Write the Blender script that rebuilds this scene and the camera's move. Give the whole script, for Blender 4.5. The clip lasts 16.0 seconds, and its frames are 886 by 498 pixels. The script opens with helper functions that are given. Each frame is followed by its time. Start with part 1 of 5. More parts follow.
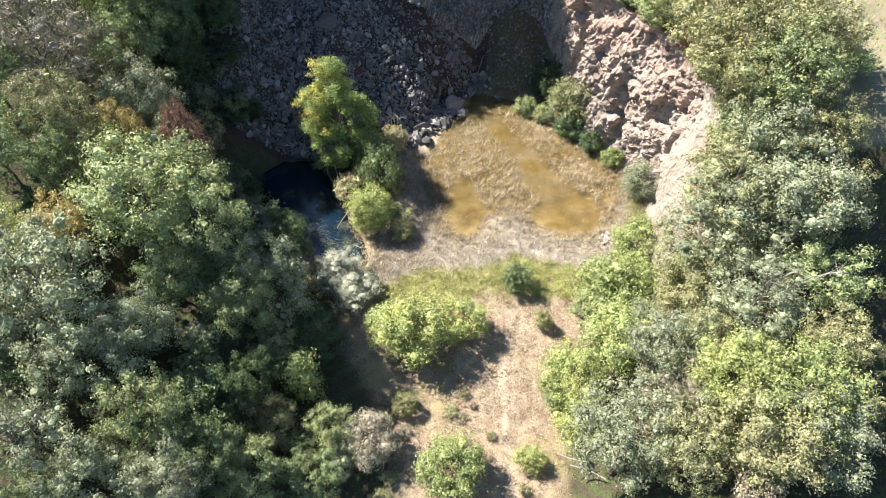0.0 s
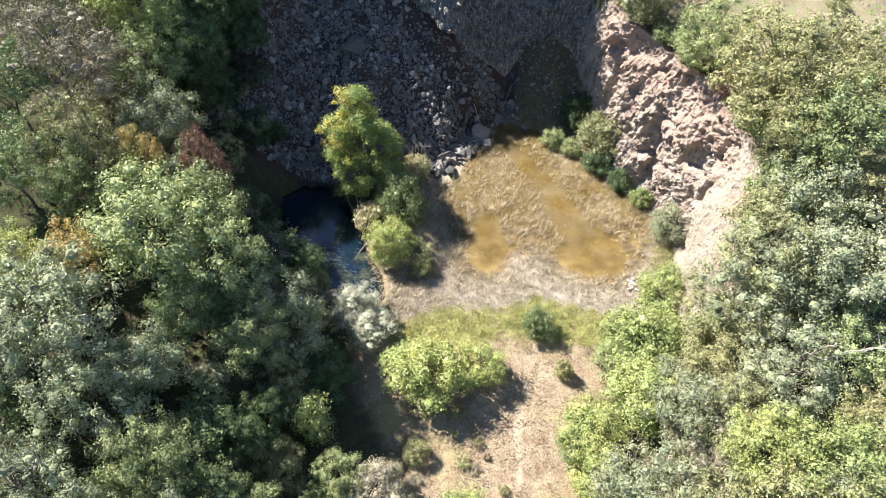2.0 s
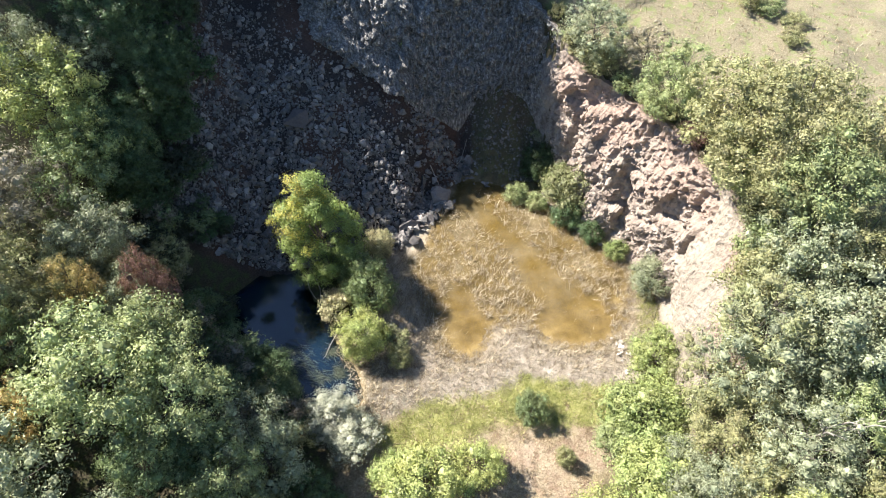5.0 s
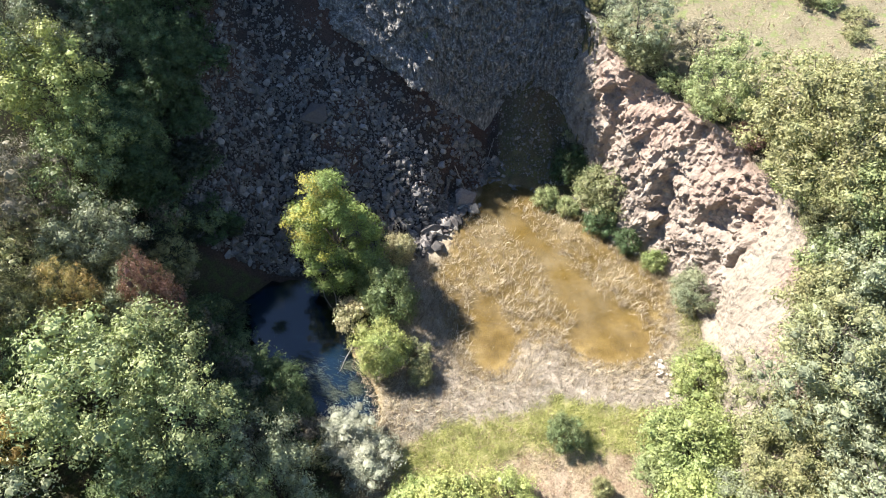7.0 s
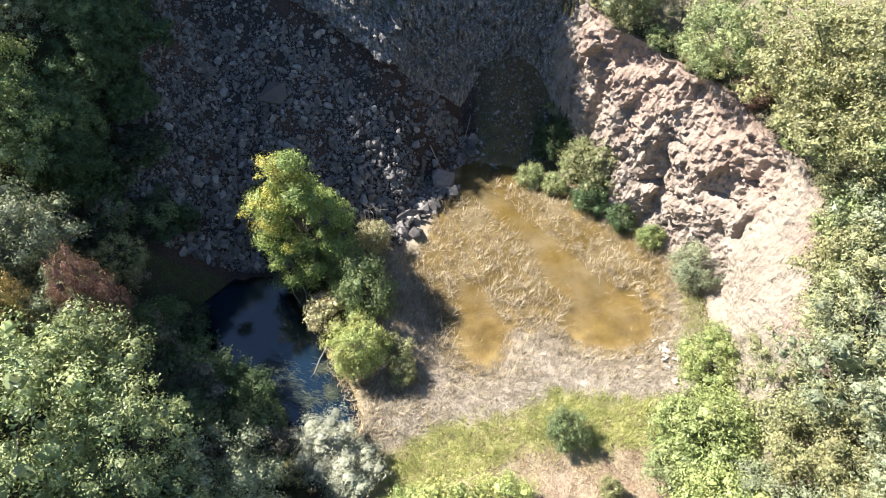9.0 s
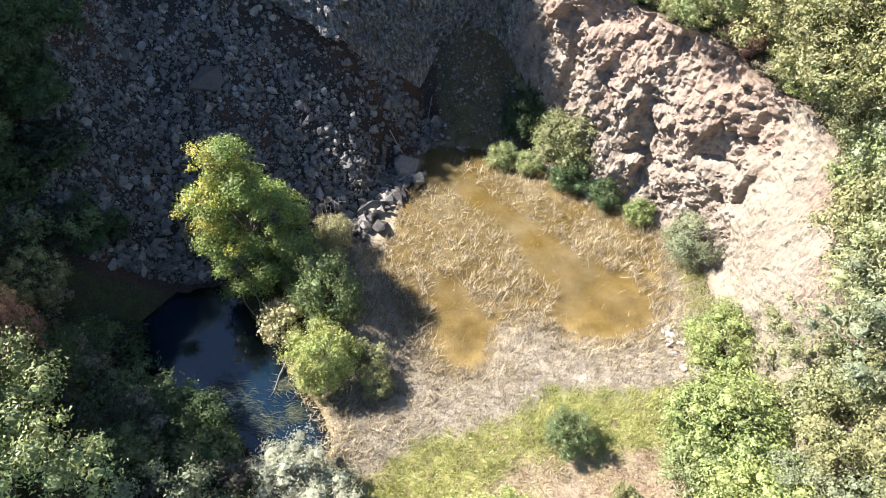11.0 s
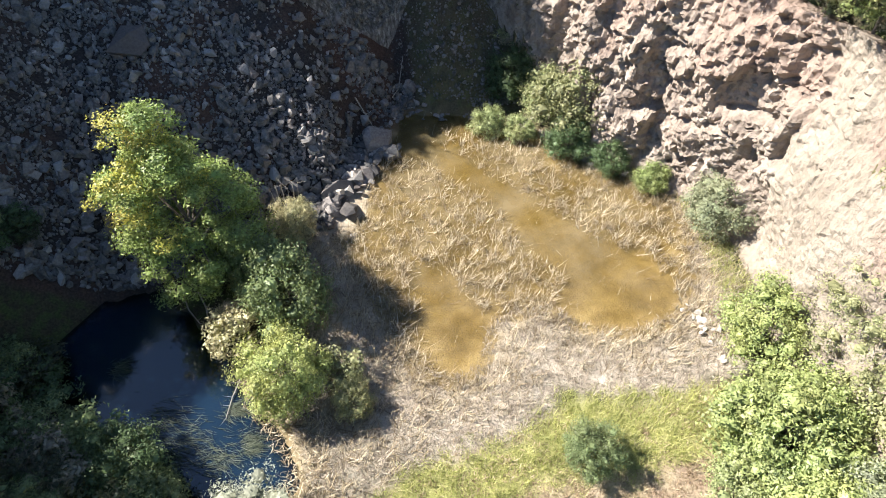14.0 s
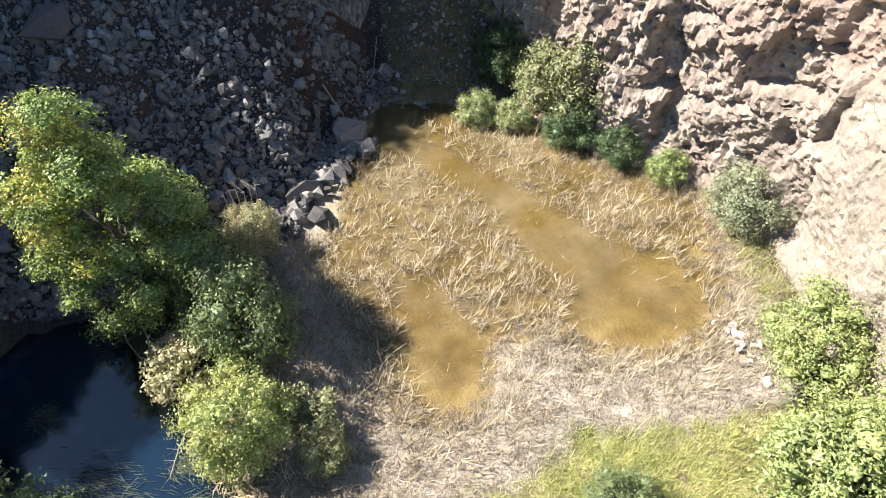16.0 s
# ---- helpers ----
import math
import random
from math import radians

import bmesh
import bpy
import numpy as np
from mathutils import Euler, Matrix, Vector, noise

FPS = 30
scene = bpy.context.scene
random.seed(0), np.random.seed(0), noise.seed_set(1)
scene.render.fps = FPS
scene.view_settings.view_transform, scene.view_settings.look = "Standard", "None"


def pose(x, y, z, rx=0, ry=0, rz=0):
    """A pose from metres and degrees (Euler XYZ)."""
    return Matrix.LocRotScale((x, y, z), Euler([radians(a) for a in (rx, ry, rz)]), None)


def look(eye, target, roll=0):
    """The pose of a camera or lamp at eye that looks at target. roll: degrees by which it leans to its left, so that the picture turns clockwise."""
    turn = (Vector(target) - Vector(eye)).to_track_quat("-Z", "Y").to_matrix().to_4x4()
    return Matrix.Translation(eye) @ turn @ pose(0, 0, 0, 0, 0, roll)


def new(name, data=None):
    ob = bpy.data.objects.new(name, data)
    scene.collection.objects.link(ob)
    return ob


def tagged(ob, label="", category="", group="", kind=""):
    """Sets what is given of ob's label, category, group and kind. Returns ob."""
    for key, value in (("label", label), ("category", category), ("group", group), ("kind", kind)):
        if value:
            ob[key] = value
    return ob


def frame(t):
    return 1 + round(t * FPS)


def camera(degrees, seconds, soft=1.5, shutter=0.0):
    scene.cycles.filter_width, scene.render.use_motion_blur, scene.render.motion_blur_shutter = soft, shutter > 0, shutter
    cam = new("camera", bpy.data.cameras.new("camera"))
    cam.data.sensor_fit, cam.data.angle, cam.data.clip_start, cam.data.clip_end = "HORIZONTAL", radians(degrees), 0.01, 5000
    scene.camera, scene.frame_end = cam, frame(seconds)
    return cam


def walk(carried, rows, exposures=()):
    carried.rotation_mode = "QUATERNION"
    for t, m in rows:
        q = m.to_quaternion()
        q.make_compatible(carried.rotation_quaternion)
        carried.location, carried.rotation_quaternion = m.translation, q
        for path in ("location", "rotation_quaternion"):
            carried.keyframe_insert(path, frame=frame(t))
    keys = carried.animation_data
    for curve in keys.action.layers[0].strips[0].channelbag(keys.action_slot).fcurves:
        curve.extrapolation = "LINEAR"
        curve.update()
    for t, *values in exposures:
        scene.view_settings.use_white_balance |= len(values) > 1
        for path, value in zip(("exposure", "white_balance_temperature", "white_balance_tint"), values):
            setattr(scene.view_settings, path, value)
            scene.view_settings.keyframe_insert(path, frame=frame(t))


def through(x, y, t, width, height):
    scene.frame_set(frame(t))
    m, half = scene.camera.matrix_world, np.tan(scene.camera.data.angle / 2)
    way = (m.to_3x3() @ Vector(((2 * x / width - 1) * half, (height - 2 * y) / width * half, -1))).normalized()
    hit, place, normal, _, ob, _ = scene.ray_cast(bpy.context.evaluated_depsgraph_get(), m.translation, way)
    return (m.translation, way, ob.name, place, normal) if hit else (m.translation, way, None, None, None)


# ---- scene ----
cam = camera(67.2, 16.0, soft=1.0)
PATH = [
    (0, (1.392, 0.676, 52.496), (1.348, 1.968, 50.969), 1.0),
    (0.5, (1.265, 1.313, 52.623), (1.152, 2.6, 51.097), 2.1),
    (1, (1.053, 2.194, 52.813), (0.942, 3.481, 51.286), 2.3),
    (1.5, (0.725, 3.31, 53.032), (0.616, 4.599, 51.507), 2.5),
    (2, (0.35, 4.576, 53.274), (0.267, 5.87, 51.751), 2.5),
    (2.5, (-0.053, 5.974, 53.514), (-0.095, 7.273, 51.994), 2.1),
    (2.8, (-0.293, 6.813, 53.652), (-0.316, 8.112, 52.131), 1.9),
    (3, (-0.451, 7.367, 53.721), (-0.464, 8.671, 52.204), 1.8),
    (3.5, (-0.912, 8.777, 53.954), (-0.903, 10.084, 52.44), 1.6),
    (4, (-1.352, 10.241, 54.214), (-1.3, 11.549, 52.703), 1.2),
    (4.5, (-1.788, 11.668, 54.453), (-1.719, 12.98, 52.945), 1.1),
    (4.7, (-1.951, 12.162, 54.454), (-1.882, 13.477, 52.949), 1.1),
    (6.8, (-3.412, 16.155, 51.362), (-3.376, 17.485, 49.869), 1.1),
    (7, (-3.407, 16.492, 51.121), (-3.373, 17.814, 49.62), 1.1),
    (7.5, (-3.349, 17.105, 49.948), (-3.315, 18.423, 48.444), 1.1),
    (8, (-3.296, 17.763, 48.698), (-3.243, 19.08, 47.194), 0.8),
    (8.5, (-3.268, 18.549, 47.396), (-3.197, 19.864, 45.892), 0.6),
    (9, (-3.249, 19.415, 46.203), (-3.155, 20.728, 44.697), 0.3),
    (9.2, (-3.204, 19.794, 45.9), (-3.101, 21.101, 44.39), 0.2),
    (11.3, (-3.116, 22.983, 39.768), (-2.922, 24.31, 38.284), -0.8),
    (11.5, (-3.125, 23.31, 39.557), (-2.931, 24.632, 38.069), -0.7),
    (12, (-3.152, 24.251, 38.554), (-2.941, 25.562, 37.058), -0.9),
    (12.5, (-3.086, 25.091, 37.388), (-2.861, 26.396, 35.889), -1.1),
    (13, (-2.929, 25.947, 36.165), (-2.697, 27.247, 34.662), -1.3),
    (13.5, (-2.75, 26.907, 34.94), (-2.509, 28.207, 33.439), -1.5),
    (14, (-2.598, 27.894, 33.753), (-2.352, 29.185, 32.245), -1.8),
    (14.5, (-2.417, 28.944, 32.572), (-2.164, 30.233, 31.064), -1.8),
    (15, (-2.161, 30.072, 31.376), (-1.9, 31.357, 29.866), -2.0),
    (15.5, (-1.883, 31.375, 30.253), (-1.609, 32.653, 28.739), -2.2),
    (16, (-1.603, 32.691, 29.32), (-1.322, 33.962, 27.802), -2.3),
]
walk(cam, [(t, look(eye, target, roll)) for t, eye, target, roll in PATH])

# ---- sky and sun ----
SUN_FROM = Vector((-0.90, 0.42, 1.02)).normalized()
world = bpy.data.worlds.new("sky")
scene.world = world
world.use_nodes = True
wn = world.node_tree
wn.nodes.clear()
sky = wn.nodes.new("ShaderNodeTexSky")
sky.sky_type, sky.sun_disc = "NISHITA", False
sky.sun_elevation, sky.sun_rotation = math.asin(SUN_FROM.z), radians(295)
sky.dust_density, sky.ozone_density = 0.15, 4.0
bg = wn.nodes.new("ShaderNodeBackground")
bg.inputs[1].default_value = 0.067
wo = wn.nodes.new("ShaderNodeOutputWorld")
wn.links.new(sky.outputs[0], bg.inputs[0])
wn.links.new(bg.outputs[0], wo.inputs[0])
sun = new("sun", bpy.data.lights.new("sun", "SUN"))
sun.data.energy, sun.data.angle, sun.data.color = 4.6, radians(0.53), (1.0, 0.955, 0.88)
sun.matrix_world = look(SUN_FROM * 100, (0, 0, 0))
scene.view_settings.exposure = 1.62

# ---- materials ----
class Mat:
    """A small wrapper round a node material."""

    def __init__(self, name, rough=0.9):
        self.m = bpy.data.materials.new(name)
        self.m.use_nodes = True
        self.t = self.m.node_tree
        self.b = self.t.nodes["Principled BSDF"]
        self.out = self.t.nodes["Material Output"]
        self.b.inputs["Roughness"].default_value = rough
        self.b.inputs["Specular IOR Level"].default_value = 0.25
        self.geo = self.t.nodes.new("ShaderNodeNewGeometry")
        self.pos = self.geo.outputs["Position"]

    def node(self, kind, **values):
        n = self.t.nodes.new(kind)
        for key, value in values.items():
            n.inputs[key.replace("_", " ")].default_value = value
        return n

    def link(self, a, b):
        self.t.links.new(a, b)

    def noise(self, scale, detail=6.0, rough=0.6, stretch=None):
        n = self.node("ShaderNodeTexNoise", Scale=scale, Detail=detail, Roughness=rough)
        source = self.pos
        if stretch:
            mp = self.node("ShaderNodeMapping", Scale=stretch)
            self.link(source, mp.inputs[0])
            source = mp.outputs[0]
        self.link(source, n.inputs["Vector"])
        return n.outputs["Fac"]

    def cells(self, scale):
        n = self.t.nodes.new("ShaderNodeTexVoronoi")
        n.inputs["Scale"].default_value = scale
        self.link(self.pos, n.inputs["Vector"])
        return n

    def ramp(self, fac, *stops):
        r = self.t.nodes.new("ShaderNodeValToRGB")
        e = r.color_ramp.elements
        while len(e) < len(stops):
            e.new(0.5)
        for i, (at, c) in enumerate(stops):
            e[i].position = at
            e[i].color = (*c, 1) if len(c) == 3 else c
        self.link(fac, r.inputs[0])
        return r.outputs[0]

    def mix(self, fac, a, b, how="MIX"):
        n = self.t.nodes.new("ShaderNodeMix")
        n.data_type, n.blend_type = "RGBA", how
        for value, socket in ((fac, n.inputs[0]), (a, n.inputs[6]), (b, n.inputs[7])):
            if isinstance(value, bpy.types.NodeSocket):
                self.link(value, socket)
            elif isinstance(value, (int, float)):
                socket.default_value = value
            else:
                socket.default_value = (*value, 1)
        return n.outputs[2]

    def attribute(self, name):
        n = self.t.nodes.new("ShaderNodeAttribute")
        n.attribute_name = name
        return n.outputs["Fac"]

    def colour(self, socket):
        self.link(socket, self.b.inputs["Base Color"])

    def bump(self, fac, distance, strength=1.0):
        n = self.node("ShaderNodeBump", Strength=strength, Distance=distance)
        self.link(fac, n.inputs["Height"])
        self.link(n.outputs[0], self.b.inputs["Normal"])


def ground_material():
    m = Mat("ground", 0.95)
    big, mid, fine = m.noise(0.13), m.noise(1.1), m.noise(7.0, 8)
    soil = m.ramp(fine, (0.3, (0.035, 0.03, 0.02)), (0.7, (0.10, 0.085, 0.05)))
    soil = m.mix(m.ramp(mid, (0.45, (0, 0, 0)), (0.6, (1, 1, 1))), soil, m.ramp(fine, (0.3, (0.04, 0.05, 0.018)), (0.7, (0.10, 0.12, 0.045))))
    dry = m.ramp(fine, (0.28, (0.19, 0.145, 0.09)), (0.5, (0.35, 0.28, 0.19)), (0.75, (0.50, 0.41, 0.295)))
    dry = m.mix(m.ramp(mid, (0.42, (0, 0, 0)), (0.6, (1, 1, 1))), dry, m.ramp(fine, (0.3, (0.17, 0.115, 0.075)), (0.7, (0.39, 0.285, 0.205))))
    dry = m.mix(m.ramp(big, (0.5, (0, 0, 0)), (0.62, (0.6, 0.6, 0.6))), dry, (0.33, 0.29, 0.12))
    mud = m.ramp(mid, (0.3, (0.29, 0.24, 0.19)), (0.55, (0.45, 0.39, 0.32)), (0.75, (0.57, 0.51, 0.43)))
    mud = m.mix(m.ramp(fine, (0.35, (0.75, 0.75, 0.75)), (0.6, (1, 1, 1))), (0.2, 0.16, 0.1), mud)
    wet = m.ramp(m.noise(0.35, 6), (0.35, (0.17, 0.125, 0.055)), (0.5, (0.30, 0.23, 0.12)), (0.65, (0.46, 0.38, 0.24)))
    # scree earth, near black: the shade between stones is put into its colour
    shade_grit = m.ramp(fine, (0.3, (0.02, 0.017, 0.016)), (0.7, (0.075, 0.062, 0.057)))
    shade_grit = m.mix(m.ramp(big, (0.45, (0, 0, 0)), (0.6, (0.8, 0.8, 0.8))), shade_grit, m.ramp(fine, (0.3, (0.06, 0.034, 0.026)), (0.7, (0.15, 0.09, 0.068))))
    meadow = m.ramp(fine, (0.3, (0.165, 0.14, 0.085)), (0.7, (0.32, 0.275, 0.185)))
    meadow = m.mix(m.ramp(mid, (0.5, (0, 0, 0)), (0.65, (1, 1, 1))), meadow, (0.20, 0.23, 0.09))
    c = soil
    for name, layer in (("meadow", meadow), ("dry", dry), ("green", m.ramp(mid, (0.35, (0.24, 0.235, 0.075)), (0.6, (0.43, 0.41, 0.17)))), ("scree", shade_grit), ("mud", mud), ("wet", wet)):
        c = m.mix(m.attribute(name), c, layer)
    track = m.mix(m.attribute("track"), c, (0.60, 0.49, 0.37))
    m.colour(track)
    m.bump(m.noise(5.0, 10, 0.7), 0.12)
    return m.m


def rock_material():
    m = Mat("cliff_rock", 0.88)
    big, mid, fine = m.noise(0.16, 4), m.noise(0.9, 8, 0.65, (1, 1, 0.45)), m.noise(5.0, 10, 0.7)
    c = m.ramp(mid, (0.30, (0.145, 0.115, 0.095)), (0.44, (0.29, 0.235, 0.195)), (0.56, (0.38, 0.315, 0.265)), (0.72, (0.49, 0.425, 0.36)))
    c = m.mix(m.ramp(big, (0.46, (0, 0, 0)), (0.6, (0.45, 0.45, 0.45))), c, m.ramp(fine, (0.3, (0.29, 0.215, 0.17)), (0.7, (0.44, 0.345, 0.285))))
    c = m.mix(m.attribute("red"), c, m.ramp(fine, (0.3, (0.28, 0.18, 0.14)), (0.7, (0.47, 0.335, 0.27))))
    c = m.mix(m.attribute("pale"), c, m.ramp(mid, (0.3, (0.26, 0.215, 0.17)), (0.7, (0.38, 0.325, 0.265))))
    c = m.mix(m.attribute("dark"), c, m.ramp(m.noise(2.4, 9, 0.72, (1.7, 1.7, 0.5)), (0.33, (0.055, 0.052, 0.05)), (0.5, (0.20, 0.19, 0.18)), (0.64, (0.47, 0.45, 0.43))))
    # random dark flecks and stains, painted in for the rock's shadowed pits
    c = m.mix(m.ramp(fine, (0.25, (0.5, 0.5, 0.5)), (0.45, (0, 0, 0))), c, (0.17, 0.14, 0.12))
    shade_stain = m.noise(2.2, 6, 0.7, (1, 1, 0.4))
    c = m.mix(m.ramp(shade_stain, (0.56, (0, 0, 0)), (0.68, (0.4, 0.4, 0.4))), c, (0.19, 0.165, 0.15))
    m.colour(c)
    facet = m.cells(2.4)
    facet.distance = "CHEBYCHEV"
    m.bump(m.mix(m.attribute("pale"), m.mix(0.5, m.noise(3.0, 12, 0.75), facet.outputs["Distance"]), m.noise(1.5, 10, 0.6)), 0.36)
    return m.m


def stone_material(name, dark, light, warm):
    m = Mat(name, 0.85)
    fine = m.noise(6.0, 8, 0.65)
    info = m.t.nodes.new("ShaderNodeObjectInfo")
    add = m.t.nodes.new("ShaderNodeMath")
    add.operation = "ADD"
    m.link(info.outputs["Random"], add.inputs[0])
    m.link(m.geo.outputs["Random Per Island"], add.inputs[1])
    frac = m.t.nodes.new("ShaderNodeMath")
    frac.operation = "FRACT"
    m.link(add.outputs[0], frac.inputs[0])
    c = m.ramp(frac.outputs[0], (0.0, dark), (0.55, tuple(0.65 * a + 0.35 * b for a, b in zip(dark, light))), (0.8, warm), (1.0, light))
    m.colour(m.mix(0.42, c, m.ramp(fine, (0.25, dark), (0.75, light)), "MIX"))
    m.bump(m.noise(9.0, 8, 0.7), 0.05)
    return m.m


def leaf_material(name="leaves", through=0.2):
    """Foliage: the object's own colour, varied leaf by leaf, half lit through."""
    m = Mat(name, 0.45)
    info = m.t.nodes.new("ShaderNodeObjectInfo")
    hsv = m.node("ShaderNodeHueSaturation")
    rnd = m.t.nodes.new("ShaderNodeMapRange")
    rnd.inputs["To Min"].default_value, rnd.inputs["To Max"].default_value = 0.58, 1.42
    m.link(m.geo.outputs["Random Per Island"], rnd.inputs["Value"])
    m.link(info.outputs["Color"], hsv.inputs["Color"])
    m.link(rnd.outputs[0], hsv.inputs["Value"])
    patch = m.noise(0.5, 3)
    hue = m.t.nodes.new("ShaderNodeMapRange")
    for key, value in (("From Min", 0.3), ("From Max", 0.7), ("To Min", 0.475), ("To Max", 0.515)):
        hue.inputs[key].default_value = value
    m.link(patch, hue.inputs["Value"])
    m.link(hue.outputs[0], hsv.inputs["Hue"])
    m.colour(hsv.outputs[0])
    m.b.inputs["Specular IOR Level"].default_value = 0.3
    tr = m.t.nodes.new("ShaderNodeBsdfTranslucent")
    warm = m.mix(0.5, hsv.outputs[0], (0.9, 1.0, 0.25), "MULTIPLY")
    m.link(warm, tr.inputs["Color"])
    mixer = m.t.nodes.new("ShaderNodeMixShader")
    mixer.inputs[0].default_value = through
    m.link(m.b.outputs[0], mixer.inputs[1])
    m.link(tr.outputs[0], mixer.inputs[2])
    m.link(mixer.outputs[0], m.out.inputs["Surface"])
    return m.m


def bark_material(name, dark, light):
    m = Mat(name, 0.9)
    m.colour(m.ramp(m.noise(4.0, 6, 0.6, (3, 3, 0.6)), (0.3, dark), (0.7, light)))
    m.bump(m.noise(12.0, 6), 0.03)
    return m.m


def blade_material(name, *stops):
    m = Mat(name, 0.7)
    c = m.ramp(m.geo.outputs["Random Per Island"], *stops)
    m.colour(m.mix(m.ramp(m.noise(0.6), (0.4, (0, 0, 0)), (0.65, (0.5, 0.5, 0.5))), c, stops[0][1]))
    return m.m


def water_material(name, tint, body, share, ior=1.33):
    """Water that lets part of the light through to its bed, turbid for the rest, with a sky gloss."""
    m = Mat(name)
    m.t.nodes.remove(m.b)
    clear = m.node("ShaderNodeBsdfTransparent")
    m.link(m.mix(m.attribute("depth"), tuple(c ** 0.5 for c in tint), tuple(c ** 1.7 for c in tint)), clear.inputs["Color"])
    # turbidity; for the pool this colour also carries painted sky blue
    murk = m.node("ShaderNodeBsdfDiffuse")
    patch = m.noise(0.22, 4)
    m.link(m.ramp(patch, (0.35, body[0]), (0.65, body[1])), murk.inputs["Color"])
    m1 = m.t.nodes.new("ShaderNodeMixShader")
    deep = m.t.nodes.new("ShaderNodeMath")
    deep.operation = "MULTIPLY"
    m.link(m.ramp(patch, (0.3, (share * 0.8,) * 3), (0.7, (share,) * 3)), deep.inputs[0])
    m.link(m.attribute("depth"), deep.inputs[1])
    m.link(deep.outputs[0], m1.inputs[0])
    m.link(clear.outputs[0], m1.inputs[1])
    m.link(murk.outputs[0], m1.inputs[2])
    gloss = m.node("ShaderNodeBsdfGlossy", Roughness=0.03)
    fres = m.node("ShaderNodeFresnel", IOR=ior)
    rip = m.node("ShaderNodeBump", Strength=0.12, Distance=0.02)
    m.link(m.noise(4.0, 3), rip.inputs["Height"])
    m.link(rip.outputs[0], gloss.inputs["Normal"])
    m2 = m.t.nodes.new("ShaderNodeMixShader")
    m.link(fres.outputs[0], m2.inputs[0])
    m.link(m1.outputs[0], m2.inputs[1])
    m.link(gloss.outputs[0], m2.inputs[2])
    m.link(m2.outputs[0], m.out.inputs["Surface"])
    return m.m


GROUND = ground_material()
ROCK = rock_material()
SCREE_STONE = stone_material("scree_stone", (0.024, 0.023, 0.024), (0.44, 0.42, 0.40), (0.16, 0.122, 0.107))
PALE_STONE = stone_material("pale_stone", (0.26, 0.235, 0.205), (0.62, 0.57, 0.51), (0.47, 0.38, 0.31))
CHALK_STONE = stone_material("chalk_stone", (0.40, 0.365, 0.32), (0.70, 0.66, 0.60), (0.56, 0.49, 0.42))
DARK_STONE = stone_material("dark_stone", (0.055, 0.05, 0.05), (0.20, 0.185, 0.175), (0.12, 0.095, 0.085))
LEAVES = leaf_material()
BARK = bark_material("bark", (0.06, 0.05, 0.04), (0.20, 0.17, 0.14))
DEAD_WOOD = bark_material("dead_wood", (0.22, 0.19, 0.16), (0.48, 0.44, 0.39))
REED = blade_material("dead_reed", (0.0, (0.10, 0.07, 0.04)), (0.35, (0.27, 0.20, 0.115)), (0.75, (0.52, 0.43, 0.285)), (1.0, (0.68, 0.60, 0.45)))
STUBBLE = blade_material("dry_stems", (0.0, (0.14, 0.11, 0.085)), (0.45, (0.34, 0.28, 0.215)), (1.0, (0.62, 0.54, 0.43)))
GRASS = blade_material("green_grass", (0.0, (0.17, 0.19, 0.05)), (0.5, (0.41, 0.415, 0.125)), (1.0, (0.60, 0.56, 0.27)))
HAY = blade_material("dry_grass", (0.0, (0.16, 0.105, 0.06)), (0.5, (0.38, 0.285, 0.175)), (1.0, (0.60, 0.49, 0.34)))
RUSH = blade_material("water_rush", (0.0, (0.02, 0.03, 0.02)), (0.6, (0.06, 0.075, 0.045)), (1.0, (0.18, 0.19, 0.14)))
POND_WATER = water_material("pond_water", (0.82, 0.75, 0.55), ((0.17, 0.125, 0.044), (0.34, 0.275, 0.165)), 0.5)
# pool body tinted blue to paint in part of the sky's reflection
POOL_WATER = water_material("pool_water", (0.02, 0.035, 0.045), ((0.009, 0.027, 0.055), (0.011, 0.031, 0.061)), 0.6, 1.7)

# ---- the lie of the land ----
def along(points, key):
    """Piecewise line through points (key, value)."""
    return np.interp(key, [p[0] for p in points], [p[1] for p in points])


def smooth(a, b, x):
    t = np.clip((x - a) / (b - a), 0, 1)
    return t * t * (3 - 2 * t)


def inside_distance(poly, x, y):
    """Metres from the outline of a closed polygon, positive inside."""
    p = np.array(poly, float)
    q = np.roll(p, -1, 0)
    best = np.full(np.shape(x), 1e9)
    odd = np.zeros(np.shape(x), bool)
    for (ax, ay), (bx, by) in zip(p, q):
        dx, dy = bx - ax, by - ay
        t = np.clip(((x - ax) * dx + (y - ay) * dy) / (dx * dx + dy * dy), 0, 1)
        best = np.minimum(best, np.hypot(x - ax - t * dx, y - ay - t * dy))
        cross = (ay > y) != (by > y)
        with np.errstate(divide="ignore", invalid="ignore"):
            odd ^= cross & (x < (bx - ax) * (y - ay) / (by - ay if by != ay else 1e-9) + ax)
    return np.where(odd, best, -best)


def wave(x, y, size, seed=0):
    """Cheap smooth value noise, -1 to 1."""
    r = np.random.RandomState(seed)
    out = 0
    for k in range(5):
        a, f, ph = r.uniform(0, 6.28), (1 + 0.7 * r.rand()) / size, r.uniform(0, 6.28)
        out = out + np.sin((x * np.cos(a) + y * np.sin(a)) * f * 6.28 + ph + 1.3 * np.sin((y * np.cos(a) - x * np.sin(a)) * f * 4.1))
    return out / 5


